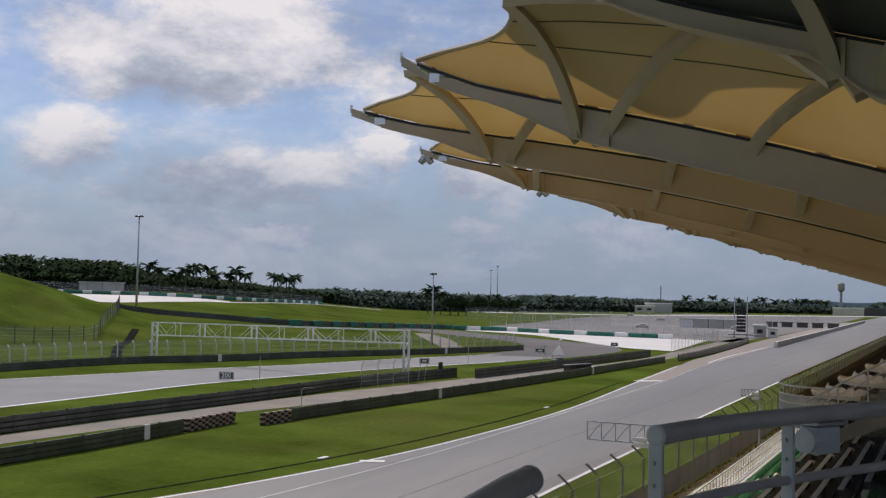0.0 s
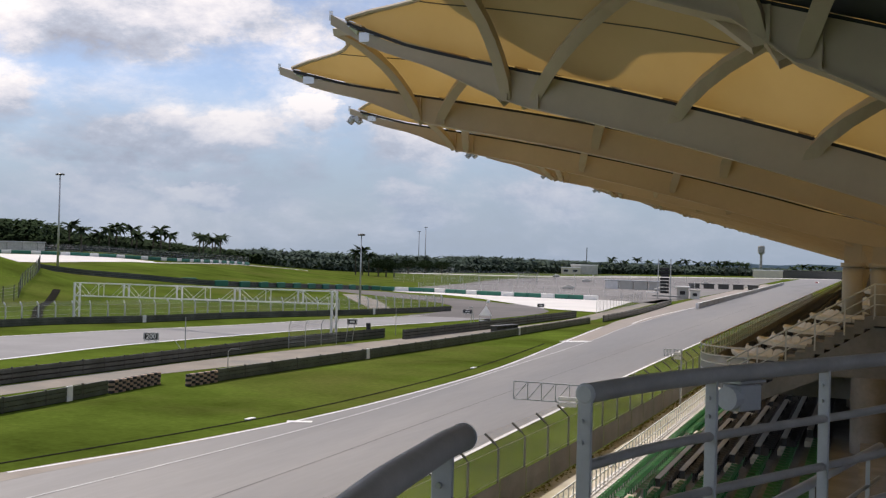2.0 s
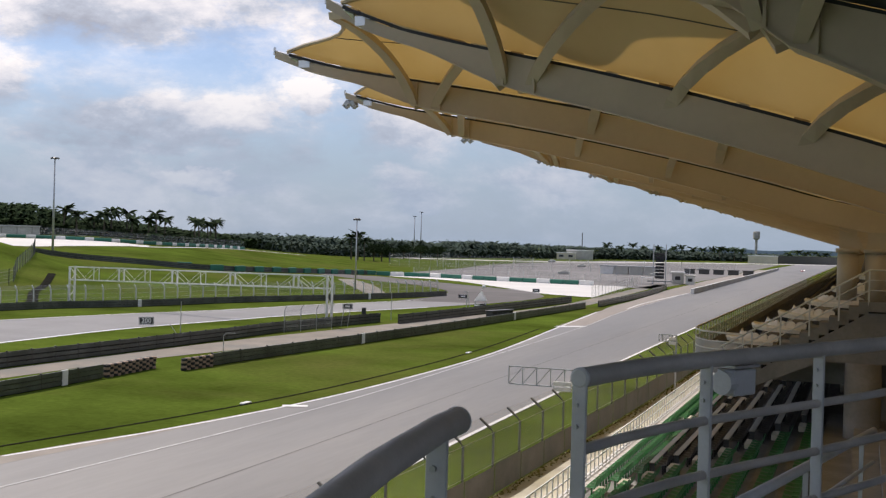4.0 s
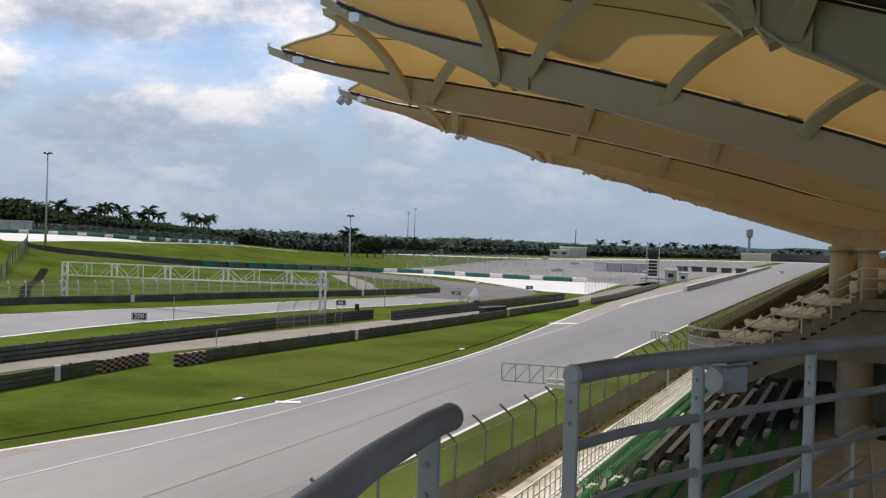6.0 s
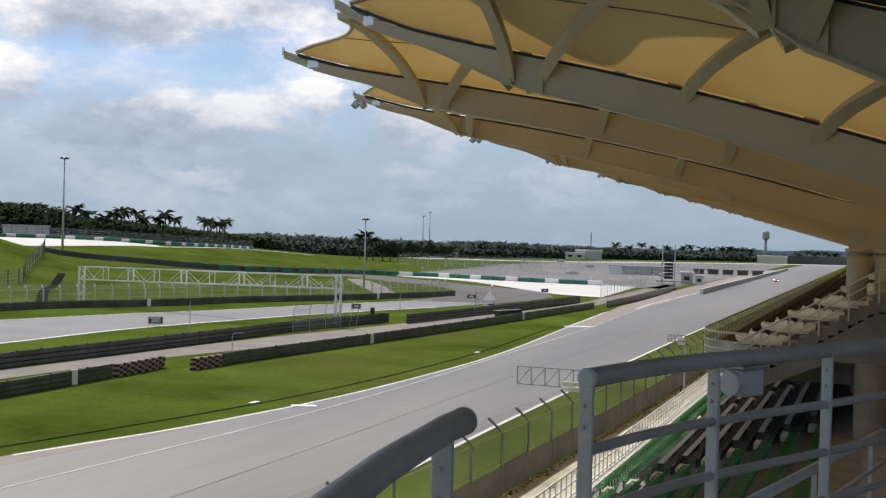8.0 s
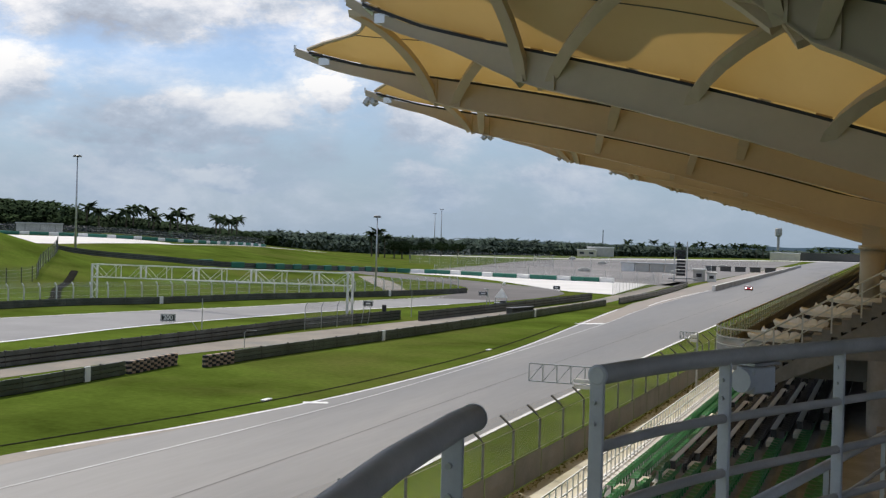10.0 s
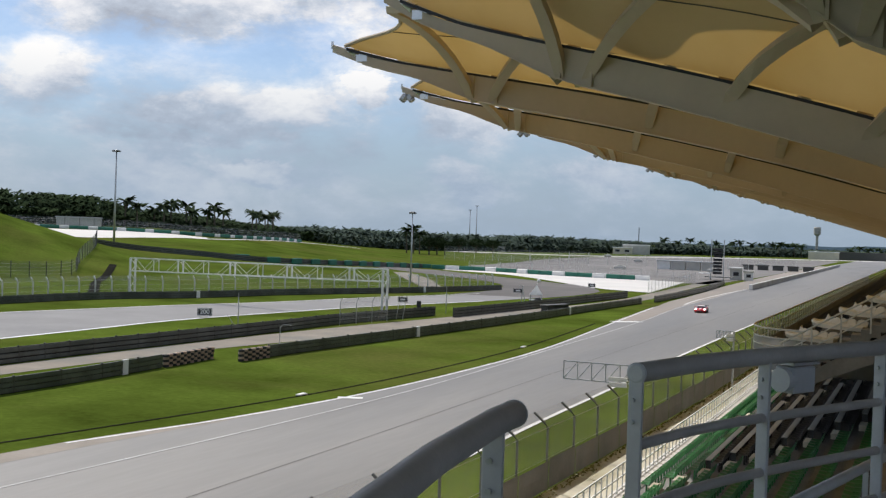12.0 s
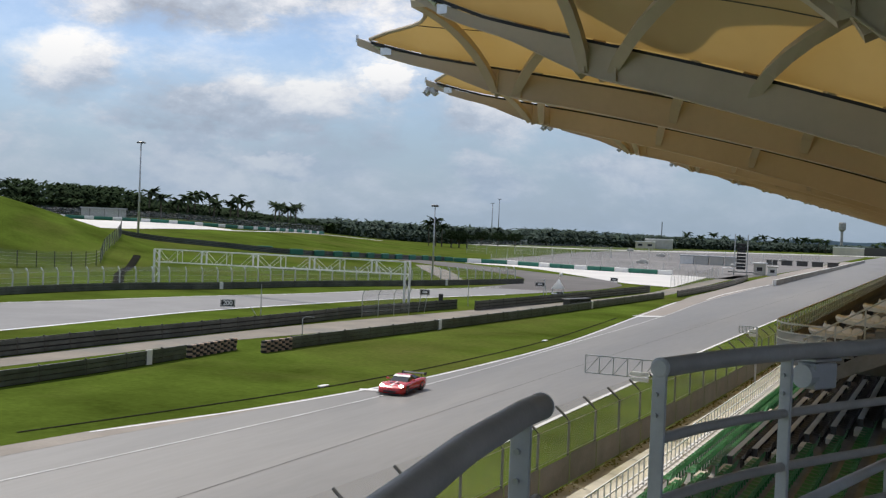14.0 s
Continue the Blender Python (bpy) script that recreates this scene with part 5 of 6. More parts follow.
def upper_tier():
    for i in range(7):
        x, z = -4.75 + 0.88 * i, UP_Z + 0.46 * i - 0.45
        c = end_curve(x - 0.45)
        bm = bmesh.new()
        poly = [(x - 0.45, 300.0)] + [(p.x, p.y) for p in c[::4]] + [(4.5, 38.3), (4.5, 300.0)]
        lo = [bm.verts.new((a, b, z - 0.46)) for a, b in poly]
        hi = [bm.verts.new((a, b, z)) for a, b in poly]
        bm.faces.new(hi)
        bm.faces.new(lo[::-1])
        for k in range(len(poly)):
            j = (k + 1) % len(poly)
            bm.faces.new((lo[k], lo[j], hi[j], hi[k]))
        tagged(link("upper_step", bm, M_STEP), "concrete step of the upper tier with rounded end", "terrace step", kind="structure")
        # curved beige benches of joined seats at the end
        e = thing("seat_block", "curved beige plastic bench of moulded seats", "seat block", group="beige seat blocks")
        path = [p for p in c if p.y < 41.2]
        runs = [0.0]
        for a, b in zip(path, path[1:]):
            runs.append(runs[-1] + (b - a).length)

        def on(d):
            k = max(1, min(len(runs) - 1, next((q for q, r in enumerate(runs) if r >= d), len(runs) - 1)))
            a, b = path[k - 1], path[k]
            w = (b - a).normalized()
            out = Vector((w.y, -w.x, 0))
            return a.lerp(b, (d - runs[k - 1]) / max(1e-6, runs[k] - runs[k - 1])), (-out if out.x > 0 else out)
        pitch = 0.40
        for k in range(int(runs[-1] / pitch)):
            bm = bmesh.new()
            prev = None
            for u in (0.02, 0.2, 0.4, 0.6, 0.8, 0.98):
                q, out = on((k + u) * pitch)
                rise = 0.10 * math.sin(math.pi * u) ** 0.6
                prof = [(0.26, 0.24), (0.30, 0.36), (0.24, 0.42), (0.02, 0.37), (-0.14, 0.40), (-0.20, 0.47 + rise * 0.5), (-0.23, 0.51 + rise), (-0.27, 0.50 + rise), (-0.20, 0.38), (-0.02, 0.27)]
                ring = [bm.verts.new(q + out * r + Vector((0, 0, z + h - 0.03))) for r, h in prof]
                if prev:
                    n = len(ring)
                    for m in range(n):
                        bm.faces.new((prev[m], prev[(m + 1) % n], ring[(m + 1) % n], ring[m]))
                else:
                    bm.faces.new(ring)
                prev = ring
            bm.faces.new(prev[::-1])
            part("seat", bm, M_SEAT_BEIGE, e)
        for d in (0.3, runs[-1] - 0.4):
            q, out = on(d)
            bm = bmesh.new()
            box(bm, (q.x, q.y, z + 0.15), (0.12, 0.12, 0.3))
            part("bracket", bm, M_DARKMETAL, e)
        # straight rows: the shade is put into a dark seat colour
        joined("upper_seat_rows", SEAT_GREY, [Matrix.Translation((x, 44 + 0.5 * k, z)) for k in range(180)], "rows of upper tier seats, coloured dark for the shade on them")
    # front parapet railing of the upper tier
    e = thing("upper_railing", "pale steel railing with mesh panels round the upper tier", "railing")
    c = [Vector((-5.65, 300, 0)), Vector((-5.65, 120, 0)), Vector((-5.65, 60, 0))] + [Vector((p.x - 0.1, p.y - 0.15, 0)) for p in end_curve(-5.55)] + [Vector((-3.7, 37.9, 0))]
    for h, r in ((1.02, 0.035), (0.72, 0.022), (0.45, 0.022), (0.18, 0.022)):
        bm = bmesh.new()
        tube(bm, [p + Vector((0, 0, UP_Z - 0.45 + h)) for p in c], r, 8)
        part("rail", bm, M_POSTPALE, e, smooth=True)
    bm = bmesh.new()
    prev = None
    for p in c:
        row = [bm.verts.new(p + Vector((0, 0, UP_Z - 0.45 + h))) for h in (0.2, 0.7)]
        if prev:
            bm.faces.new((prev[0], row[0], row[1], prev[1]))
        prev = row
    part("mesh_panel", bm, MESH_CLOSE, e, "close grey mesh panel")
    first = None
    ys = [40.5 + 0.9 * k for k in range(90)]
    for x, y in [(-5.65, y) for y in ys] + [(-5.4, 39.6), (-4.95, 38.8), (-3.75, 37.95)]:
        m = Matrix.Translation((x, y, UP_Z - 0.45))
        if first is None:
            bm = bmesh.new()
            box(bm, (0, 0, 0.5), (0.04, 0.06, 1.0))
            first = part("post", bm, M_POSTPALE, e)
            first.matrix_basis = m
        else:
            share(first, m, e)
    bm = bmesh.new()
    box(bm, (-5.67, 170, UP_Z - 0.45), (0.12, 258, 0.5))
    tagged(link("upper_fascia", bm, M_STEP), "concrete front edge of the upper tier", "fascia", kind="structure")


upper_tier()


def flight(y, p0, p1, label):
    """A side flight of steps with a three-rail balustrade."""
    e = thing("stair_flight", label, "stairs")
    n = 15
    (x0, z0), (x1, z1) = p0, p1
    for k in range(n):
        bm = bmesh.new()
        zz = z0 + (z1 - z0) * (k + 1) / n
        box(bm, (x0 + (x1 - x0) * (k + 0.5) / n, y + 0.7, zz - 0.2), ((x1 - x0) / n, 1.19, 0.4))
        part("step", bm, M_STEP, e)
    for h, r in ((1.0, 0.03), (0.68, 0.02), (0.36, 0.02)):
        bm = bmesh.new()
        tube(bm, [(x0 - 0.1, y, z0 + h), (x1, y, z1 + h), (x1 + 3.2, y, z1 + h)], r, 8)
        part("rail", bm, M_POSTPALE, e)
    for k in range(8):
        f = k / 5
        bm = bmesh.new()
        zz = z0 + (z1 - z0) * min(1, f)
        xx = x0 + (x1 - x0) * f
        box(bm, (xx, y, zz + 0.45), (0.05, 0.05, 1.1))
        part("post", bm, M_POSTPALE, e)
    bm = bmesh.new()
    v = [[bm.verts.new((x, yy, z)) for x, z in ((x0 + 0.1, 5.75), (x0 + 0.1, z0 - 0.3), (x1, z1 - 0.35), (x1 + 6, z1 - 0.35), (x1 + 6, 7.05), (-1.15, 7.05))] for yy in (y + 0.1, y + 1.3)]
    bm.faces.new(v[0])
    bm.faces.new(v[1][::-1])
    for k in range(6):
        bm.faces.new((v[0][k], v[0][(k + 1) % 6], v[1][(k + 1) % 6], v[1][k]))
    part("stair_wall", bm, M_STEP, e)
    bm = bmesh.new()
    box(bm, (x1 + 2.0, y + 0.7, z1 - 0.15), (4.0, 1.5, 0.3))
    part("landing", bm, M_STEP, e)


def under_landing():
    """What carries the landing: a round pillar and a wall with a dark doorway."""
    bm = bmesh.new()
    tube(bm, [(0.05, 36.9, 0.0), (0.05, 36.9, 7.05)], 0.55, 24)
    tagged(link("support_pillar", bm, M_STEP, smooth=True), "round grey concrete pillar under the stair landing", "pillar", kind="structure")
    bm = bmesh.new()
    box(bm, (3.5, 38.6, 5.4), (7.3, 0.3, 3.3))
    box(bm, (-0.72, 38.6, 6.75), (1.1, 0.3, 0.6))
    tagged(link("wall_landing", bm, M_CONCRETE), "grey concrete wall beside a dark doorway below the landing", "wall", kind="structure")


under_landing()
flight(36.6, (-4.2, 6.35), (0.15, 9.0), "concrete side stairs with pale three-rail balustrade")


def near_floor():
    bm = bmesh.new()
    edge = [(-0.55, -4.0), (-0.72, 0.5), (-0.9, 1.6), (-1.03, 2.6), (-1.05, 3.4), (-0.97, 4.0), (-0.66, 4.97), (-0.2, 5.85), (0.14, 6.6), (0.6, 7.7), (1.0, 9.0), (9.0, 9.0), (9.0, -4.0)]
    lo = [bm.verts.new((x + 0.02, y, 8.72)) for x, y in edge]
    hi = [bm.verts.new((x + 0.02, y, 9.0)) for x, y in edge]
    bm.faces.new(hi)
    bm.faces.new(lo[::-1])
    for k in range(len(edge)):
        j = (k + 1) % len(edge)
        bm.faces.new((lo[k], lo[j], hi[j], hi[k]))
    tagged(link("terrace_floor", bm, M_STEP), "grey concrete terrace slab behind the railing", "floor", kind="structure")
    bm = bmesh.new()
    box(bm, (9.2, 140, 5.5), (0.4, 320, 11.0))
    tagged(link("wall_back", bm, M_STEP), "grey concrete rear wall of the stand", "wall", kind="structure")
    bm = bmesh.new()
    box(bm, (4.8, 20.5, 5.3), (8.6, 22.5, 0.3))
    tagged(link("concourse_floor", bm, M_STEP), "grey concourse slab behind the seats", "floor", kind="structure")


near_floor()


def side_handrail():
    e = thing("stair_handrail", "grey pipe handrail of a stair below the terrace", "handrail")
    a, b = Vector((-0.75, 3.7, 9.41)), Vector((0.1, 9.0, 9.15))
    bm = bmesh.new()
    tube(bm, [a, a.lerp(b, 0.5), b], 0.028, 12)
    part("rail", bm, M_RAIL, e, smooth=True)
    bm = bmesh.new()
    tube(bm, [a - Vector((0, 0, 0.24)), b - Vector((0, 0, 0.24))], 0.015, 10)
    part("lower_rail", bm, M_RAIL, e, smooth=True)
    for f in (0.2, 0.55, 0.9):
        p = a.lerp(b, f)
        bm = bmesh.new()
        bar(bm, (p.x, p.y, 6.9), p, 0.03)
        part("post", bm, M_RAIL, e)


side_handrail()


def junction_box():
    e = thing("junction_box", "grey metal box with a round lamp cap under the railing", "junction box", Matrix.Translation((-0.55, 5.22, 9.89)) @ Matrix.Rotation(radians(62), 4, "Z"))
    bm = bmesh.new()
    box(bm, (0.02, 0, 0), (0.17, 0.10, 0.12), None, 0.006)
    part("case", bm, M_RAIL, e)
    bm = bmesh.new()
    tube(bm, [(-0.10, 0.0, 0.0), (-0.04, 0, 0)], 0.055, 14)
    part("lamp_cap", bm, M_RAIL, e)
    bm = bmesh.new()
    box(bm, (0.02, 0, 0.075), (0.20, 0.12, 0.012))
    part("lid", bm, M_STEEL, e)


junction_box()


def tip_lamp(b, pair=False):
    p = b.tip + b.way * 0.15 - Vector((0, 0, 0.22))
    e = thing("roof_floodlight", "grey twin floodlight hanging from a roof tip", "floodlight", Matrix.Translation(p), group="roof floodlights")
    bm = bmesh.new()
    tube(bm, [(0, 0, 0.2), (0, 0, -0.1)], 0.03, 6)
    part("bracket", bm, M_STEEL, e)
    for sx, tilt in ((0.0, 40), (0.26, -35)):
        m = Matrix.Translation((sx - 0.1, 0, -0.2)) @ Matrix.Rotation(radians(tilt), 4, "Y")
        bm = bmesh.new()
        box(bm, (0, 0, 0), (0.24, 0.26, 0.28), m, 0.05)
        lamp = part("lamp_case", bm, M_STEEL, e)
        bm = bmesh.new()
        box(bm, (0, 0, -0.15), (0.2, 0.22, 0.03), m)
        part("reflector", bm, M_STEEL, lamp)


for k in (4, 5, 6, 7, 9):
    tip_lamp(BEAMS[k])


# ---- trees and distance
M_LEAF = material("palm leaf", (0.046, 0.068, 0.034), 0.9, var=0.35, scale=0.08, grain=1.0, bump=0.0, second=(0.058, 0.076, 0.044), spec=0.0, coords="World")
# far foliage: distance haze is mixed into the leaf colour
M_LEAF_HAZE = material("leaf tinted with haze", (0.092, 0.122, 0.096), 0.9, var=0.3, scale=0.05, grain=0.6, bump=0.0, second=(0.11, 0.138, 0.112), spec=0.0, coords="World")
M_TRUNK = material("palm trunk", (0.10, 0.085, 0.06), 0.9, var=0.25, scale=0.6, grain=5.0, bump=0.2, coords="World")
M_BUSH = material("broad leaf", (0.040, 0.060, 0.028), 0.9, var=0.35, scale=0.1, grain=1.2, bump=0.0, spec=0.0, coords="World")


def frond(rr, length, droop, a, e0):
    """Points of one feathered frond: the rib and its leaflet edges."""
    pts = []
    n = 5
    for k in range(n + 1):
        u = k / n
        r = length * u * (1 - 0.12 * u)
        z = length * (math.sin(e0) * u - droop * u * u)
        w = 0.16 * length * math.sin(math.pi * (0.12 + 0.85 * u)) * (0.9 + 0.2 * rr.random())
        c = Vector((math.cos(a) * r, math.sin(a) * r, z))
        s = Vector((-math.sin(a), math.cos(a), 0)) * w
        pts.append((c, s, w))
    return pts


def palm_crown(bm, rr, top, length, count):
    for k in range(count):
        a = 2 * math.pi * k / count * 2.4 + rr.uniform(-.3, .3)
        e0 = rr.uniform(-0.15, 1.15)
        pts = frond(rr, length * rr.uniform(.8, 1.1), rr.uniform(.35, .75), a, e0)
        rows = []
        for c, s, w in pts:
            rows.append([bm.verts.new(top + c + s - Vector((0, 0, w * 0.55))), bm.verts.new(top + c), bm.verts.new(top + c - s - Vector((0, 0, w * 0.55)))])
        for p, q in zip(rows, rows[1:]):
            bm.faces.new((p[0], p[1], q[1], q[0]))
            bm.faces.new((p[1], p[2], q[2], q[1]))


def palm(x, y, h, length, seed, base=None):
    rr = random.Random(seed)
    z = ground_z(x, y)
    e = thing("palm_tree", "tall dark palm with feathered drooping fronds before the woods", "palm tree", Matrix.Translation((x, y, z)), group="palms")
    lean = rr.uniform(-0.4, 0.4)
    bm = bmesh.new()
    tube(bm, [(0, 0, -0.1), (lean * 0.4, 0, h * 0.5), (lean, 0, h)], [0.34, 0.26, 0.22], 8)
    part("trunk", bm, M_TRUNK, e)
    bm = bmesh.new()
    palm_crown(bm, rr, Vector((lean, 0, h)), length, 26)
    part("crown", bm, M_LEAF, e)


def polar(px, dist):
    """A place by its bearing: px metres to the side at 1940 m, turned with the first view."""
    a = math.atan2(px - 784, 1940.5)
    b = radians(21.06) - a
    return -math.sin(b) * dist, math.cos(b) * dist


PALMS = [(112, 335, 7.5), (135, 332, 6.2), (165, 345, 5.2), (183, 340, 6.6), (196, 347, 7.8), (224, 352, 7.3), (232, 346, 5.6), (262, 362, 5.8), (276, 360, 8.2), (291, 365, 6.6), (344, 385, 7.6), (352, 392, 7.0), (368, 388, 6.6), (381, 392, 8.0), (372, 396, 7.0)]
for i, (px, dist, h) in enumerate(PALMS):
    x, y = polar(px, dist + 10)
    palm(x, y, h, 3.9, 20 + i)
FAR_PALMS = [1075, 1098, 1118, 1140, 1165, 1192, 1206, 1226, 1242, 1262, 1273, 1285, 1300, 1312, 1395, 1412, 1428, 1445, 1462]
for i, px in enumerate(FAR_PALMS):
    x, y = polar(px, 1010 + (i * 37) % 60)
    rr = random.Random(i)
    palm(x, y, rr.uniform(9.5, 12.5) if px < 1320 else rr.uniform(8, 10), 6.4, 60 + i)
for i, (px, dist, h) in enumerate([(622, 520, 10.5), (634, 522, 12.0), (645, 518, 9.5)]):
    x, y = polar(px, dist)
    palm(x, y, h, 5.0, 90 + i)


def wood_belt():
    """The oil palm woods: many small crowns in several ranks."""
    rr = random.Random(11)
    stops = [(-500, 345, 8.0), (-150, 350, 8.0), (70, 362, 6.6), (115, 366, 3.2), (200, 374, 2.7), (330, 405, 2.7), (420, 455, 4.6), (450, 480, 6.5), (560, 590, 9.5), (700, 690, 11.0), (860, 790, 11.5), (1000, 870, 10.5), (1120, 930, 9.5), (1320, 1070, 8.0), (1560, 1100, 7.0), (1900, 1100, 8.0)]
    near_bm, far_bm = bmesh.new(), bmesh.new()
    for (p0, d0, h0), (p1, d1, h1) in zip(stops, stops[1:]):
        bm = far_bm if d0 > 440 else near_bm
        n = int(abs(p1 - p0) / 1.25)
        for k in range(n):
            f = rr.random()
            deep = rr.random() ** 1.3
            dist = d0 + (d1 - d0) * f + deep * 70
            x, y = polar(p0 + (p1 - p0) * f, dist)
            z = ground_z(x, y)
            h = (h0 + (h1 - h0) * f) * rr.uniform(0.72, 1.05)
            ln = dist / 350 * rr.uniform(1.9, 2.9) if dist < 700 else rr.uniform(3.6, 5.2)
            palm_crown(bm, rr, Vector((x, y, z + h - ln * 0.35)), ln, 11)
            palm_crown(bm, rr, Vector((x, y, z + h * 0.5)), ln * 1.15, 6)
    tagged(link("woods", near_bm, M_LEAF), "dark green oil palm woods on the hillside", "woods", kind="stuff")
    tagged(link("far_woods", far_bm, M_LEAF_HAZE), "oil palm woods along the horizon, green paled with painted haze", "woods", kind="stuff")


wood_belt()


def hedge_belt():
    """Rough undergrowth that closes the foot of the woods."""
    rr = random.Random(12)
    near_bm, far_bm = bmesh.new(), bmesh.new()
    stops = [(-500, 335, 4.0), (0, 342, 4.4), (90, 344, 3.6), (130, 346, 1.9), (250, 355, 1.7), (330, 368, 1.8), (430, 430, 3.0), (450, 440, 4.0), (560, 560, 5.5), (700, 675, 5.5), (1000, 850, 5.5), (1320, 1050, 4.5), (1900, 1080, 4.0)]
    for (p0, d0, h0), (p1, d1, h1) in zip(stops, stops[1:]):
        bm = far_bm if d0 > 435 else near_bm
        n = int(abs(p1 - p0) / 0.8)
        for k in range(n):
            f = (k + rr.random()) / n
            x, y = polar(p0 + (p1 - p0) * f, d0 + (d1 - d0) * f + rr.uniform(0, 8))
            z = ground_z(x, y)
            h = (h0 + (h1 - h0) * f)
            for j in range(14):
                s = rr.uniform(0.5, 1.2) * (d0 / 400) ** 0.6
                c = Vector((x + rr.gauss(0, 1.3), y + rr.gauss(0, 1.3), z + rr.uniform(0.0, 1.0) * h))
                a, b = rr.uniform(0, 6.3), rr.uniform(-0.9, 0.9)
                u = Vector((math.cos(a) * math.cos(b), math.sin(a) * math.cos(b), math.sin(b))) * s
                w = Vector((-math.sin(a), math.cos(a), rr.uniform(-.5, .5))) * s * 0.7
                vs = [bm.verts.new(c - u), bm.verts.new(c + w), bm.verts.new(c + u), bm.verts.new(c - w)]
                bm.faces.new(vs)
    tagged(link("undergrowth", near_bm, M_BUSH), "dense dark undergrowth at the foot of the woods", "undergrowth", kind="stuff")
    tagged(link("far_undergrowth", far_bm, M_LEAF_HAZE), "undergrowth at the foot of the far woods, paled with painted haze", "undergrowth", kind="stuff")


hedge_belt()


def broad_tree(px, dist, h, r, seed):
    rr = random.Random(seed)
    x, y = polar(px, dist)
    e = thing("broadleaf_tree", "dark rounded broadleaf tree before the woods", "tree", Matrix.Translation((x, y, ground_z(x, y))), group="broadleaf trees")
    bm = bmesh.new()
    tube(bm, [(0, 0, -0.1), (0, 0, h * 0.3), (0.2, 0, h * 0.6)], [0.4, 0.3, 0.15], 8)
    for k in range(5):
        a = k * 1.26
        tube(bm, [(0, 0, h * 0.3), (math.cos(a) * r * 0.6, math.sin(a) * r * 0.6, h * 0.7)], [0.18, 0.06], 5)
    part("trunk", bm, M_TRUNK, e)
    bm = bmesh.new()
    for k in range(1100):
        d = Vector((rr.gauss(0, 1), rr.gauss(0, 1), rr.gauss(0, 1))).normalized()
        bulge = 0.75 + 0.35 * noise.noise(d * 1.8 + Vector((seed, 0, 0)))
        c = Vector((d.x * r, d.y * r, d.z * h * 0.36)) * bulge * rr.uniform(0.55, 1.0) + Vector((0, 0, h * 0.62))
        s = rr.uniform(0.25, 0.55)
        a, b = rr.uniform(0, 6.3), rr.uniform(-1, 1)
        u = Vector((math.cos(a) * math.cos(b), math.sin(a) * math.cos(b), math.sin(b))) * s
        w = u.cross(Vector((rr.gauss(0, 1), rr.gauss(0, 1), rr.gauss(0, 1)))).normalized() * s * 0.6
        bm.faces.new([bm.verts.new(c - u), bm.verts.new(c + w), bm.verts.new(c + u), bm.verts.new(c - w)])
    part("crown", bm, M_BUSH, e)


for i, (px, dist, h, r) in enumerate([(662, 525, 9.5, 5.5), (676, 530, 10.0, 5.5), (690, 540, 8.0, 5.0), (715, 640, 9.5, 7.0), (745, 650, 9.5, 7.0), (775, 660, 9.0, 7.0)]):
    broad_tree(px, dist, h, r, 40 + i)


def water_tower():
    x, y = polar(1338, 1150)
    e = thing("water_tower", "slim grey water tower far behind the straight", "water tower", Matrix.Translation((x, y, 0)))
    bm = bmesh.new()
    tube(bm, [(0, 0, 0), (0, 0, 22)], 1.3, 12)
    part("shaft", bm, M_CONCRETE, e)
    bm = bmesh.new()
    tube(bm, [(0, 0, 21), (0, 0, 23), (0, 0, 29), (0, 0, 30)], [1.5, 3.4, 3.4, 2.6], 16)
    part("tank", bm, M_CONCRETE, e)
    x, y = polar(1030, 900)
    e = thing("flag_mast", "thin mast on the race building", "mast", Matrix.Translation((x, y, 0)))
    bm = bmesh.new()
    tube(bm, [(0, 0, 0), (0, 0, 21)], 0.35, 6)
    part("pole", bm, M_DARKMETAL, e)


water_tower()


def far_ridge():
    bm = bmesh.new()
    prev = None
    for k in range(140):
        a = radians(-25 + k * 0.75)
        d = 3600
        h = 9 + 12 * noise.noise(Vector((k * 0.06, 0.3, 0))) + 8 * noise.noise(Vector((k * 0.3, 2.3, 0)))
        p = [bm.verts.new((-math.sin(a) * d, math.cos(a) * d, -2)), bm.verts.new((-math.sin(a) * d, math.cos(a) * d, max(6, h))), bm.verts.new((-math.sin(a) * (d + 300), math.cos(a) * (d + 300), -2))]
        if prev:
            bm.faces.new((prev[0], prev[1], p[1], p[0]))
            bm.faces.new((prev[1], prev[2], p[2], p[1]))
        prev = p
    # the blue of the distance haze is painted on the ridge itself
    m = material("haze-tinted ridge", (0.26, 0.34, 0.44), 0.95, var=0.15, scale=0.004, grain=0.05, bump=0.0, coords="World")
    tagged(link("backdrop", bm, m), "low ridge on the horizon, coloured blue for haze", "hills", kind="structure")


far_ridge()


# ---- the race car
M_RED = material("red car paint", (0.62, 0.03, 0.03), 0.25, var=0.08, scale=0.6, grain=4.0, bump=0.0, second=(0.56, 0.025, 0.028))
M_RED.node_tree.nodes["Principled BSDF"].inputs["Coat Weight"].default_value = 0.6
M_GLASS = material("dark car glass", (0.015, 0.017, 0.02), 0.08, var=0.1, scale=1.0, grain=4.0, bump=0.0)
M_LAMP = glow("headlamp", (1.0, 0.95, 0.82), 14.0)
M_RIM = material("dark wheel rim", (0.12, 0.12, 0.13), 0.35, 0.7, var=0.1, scale=3.0, grain=20.0, bump=0.0)


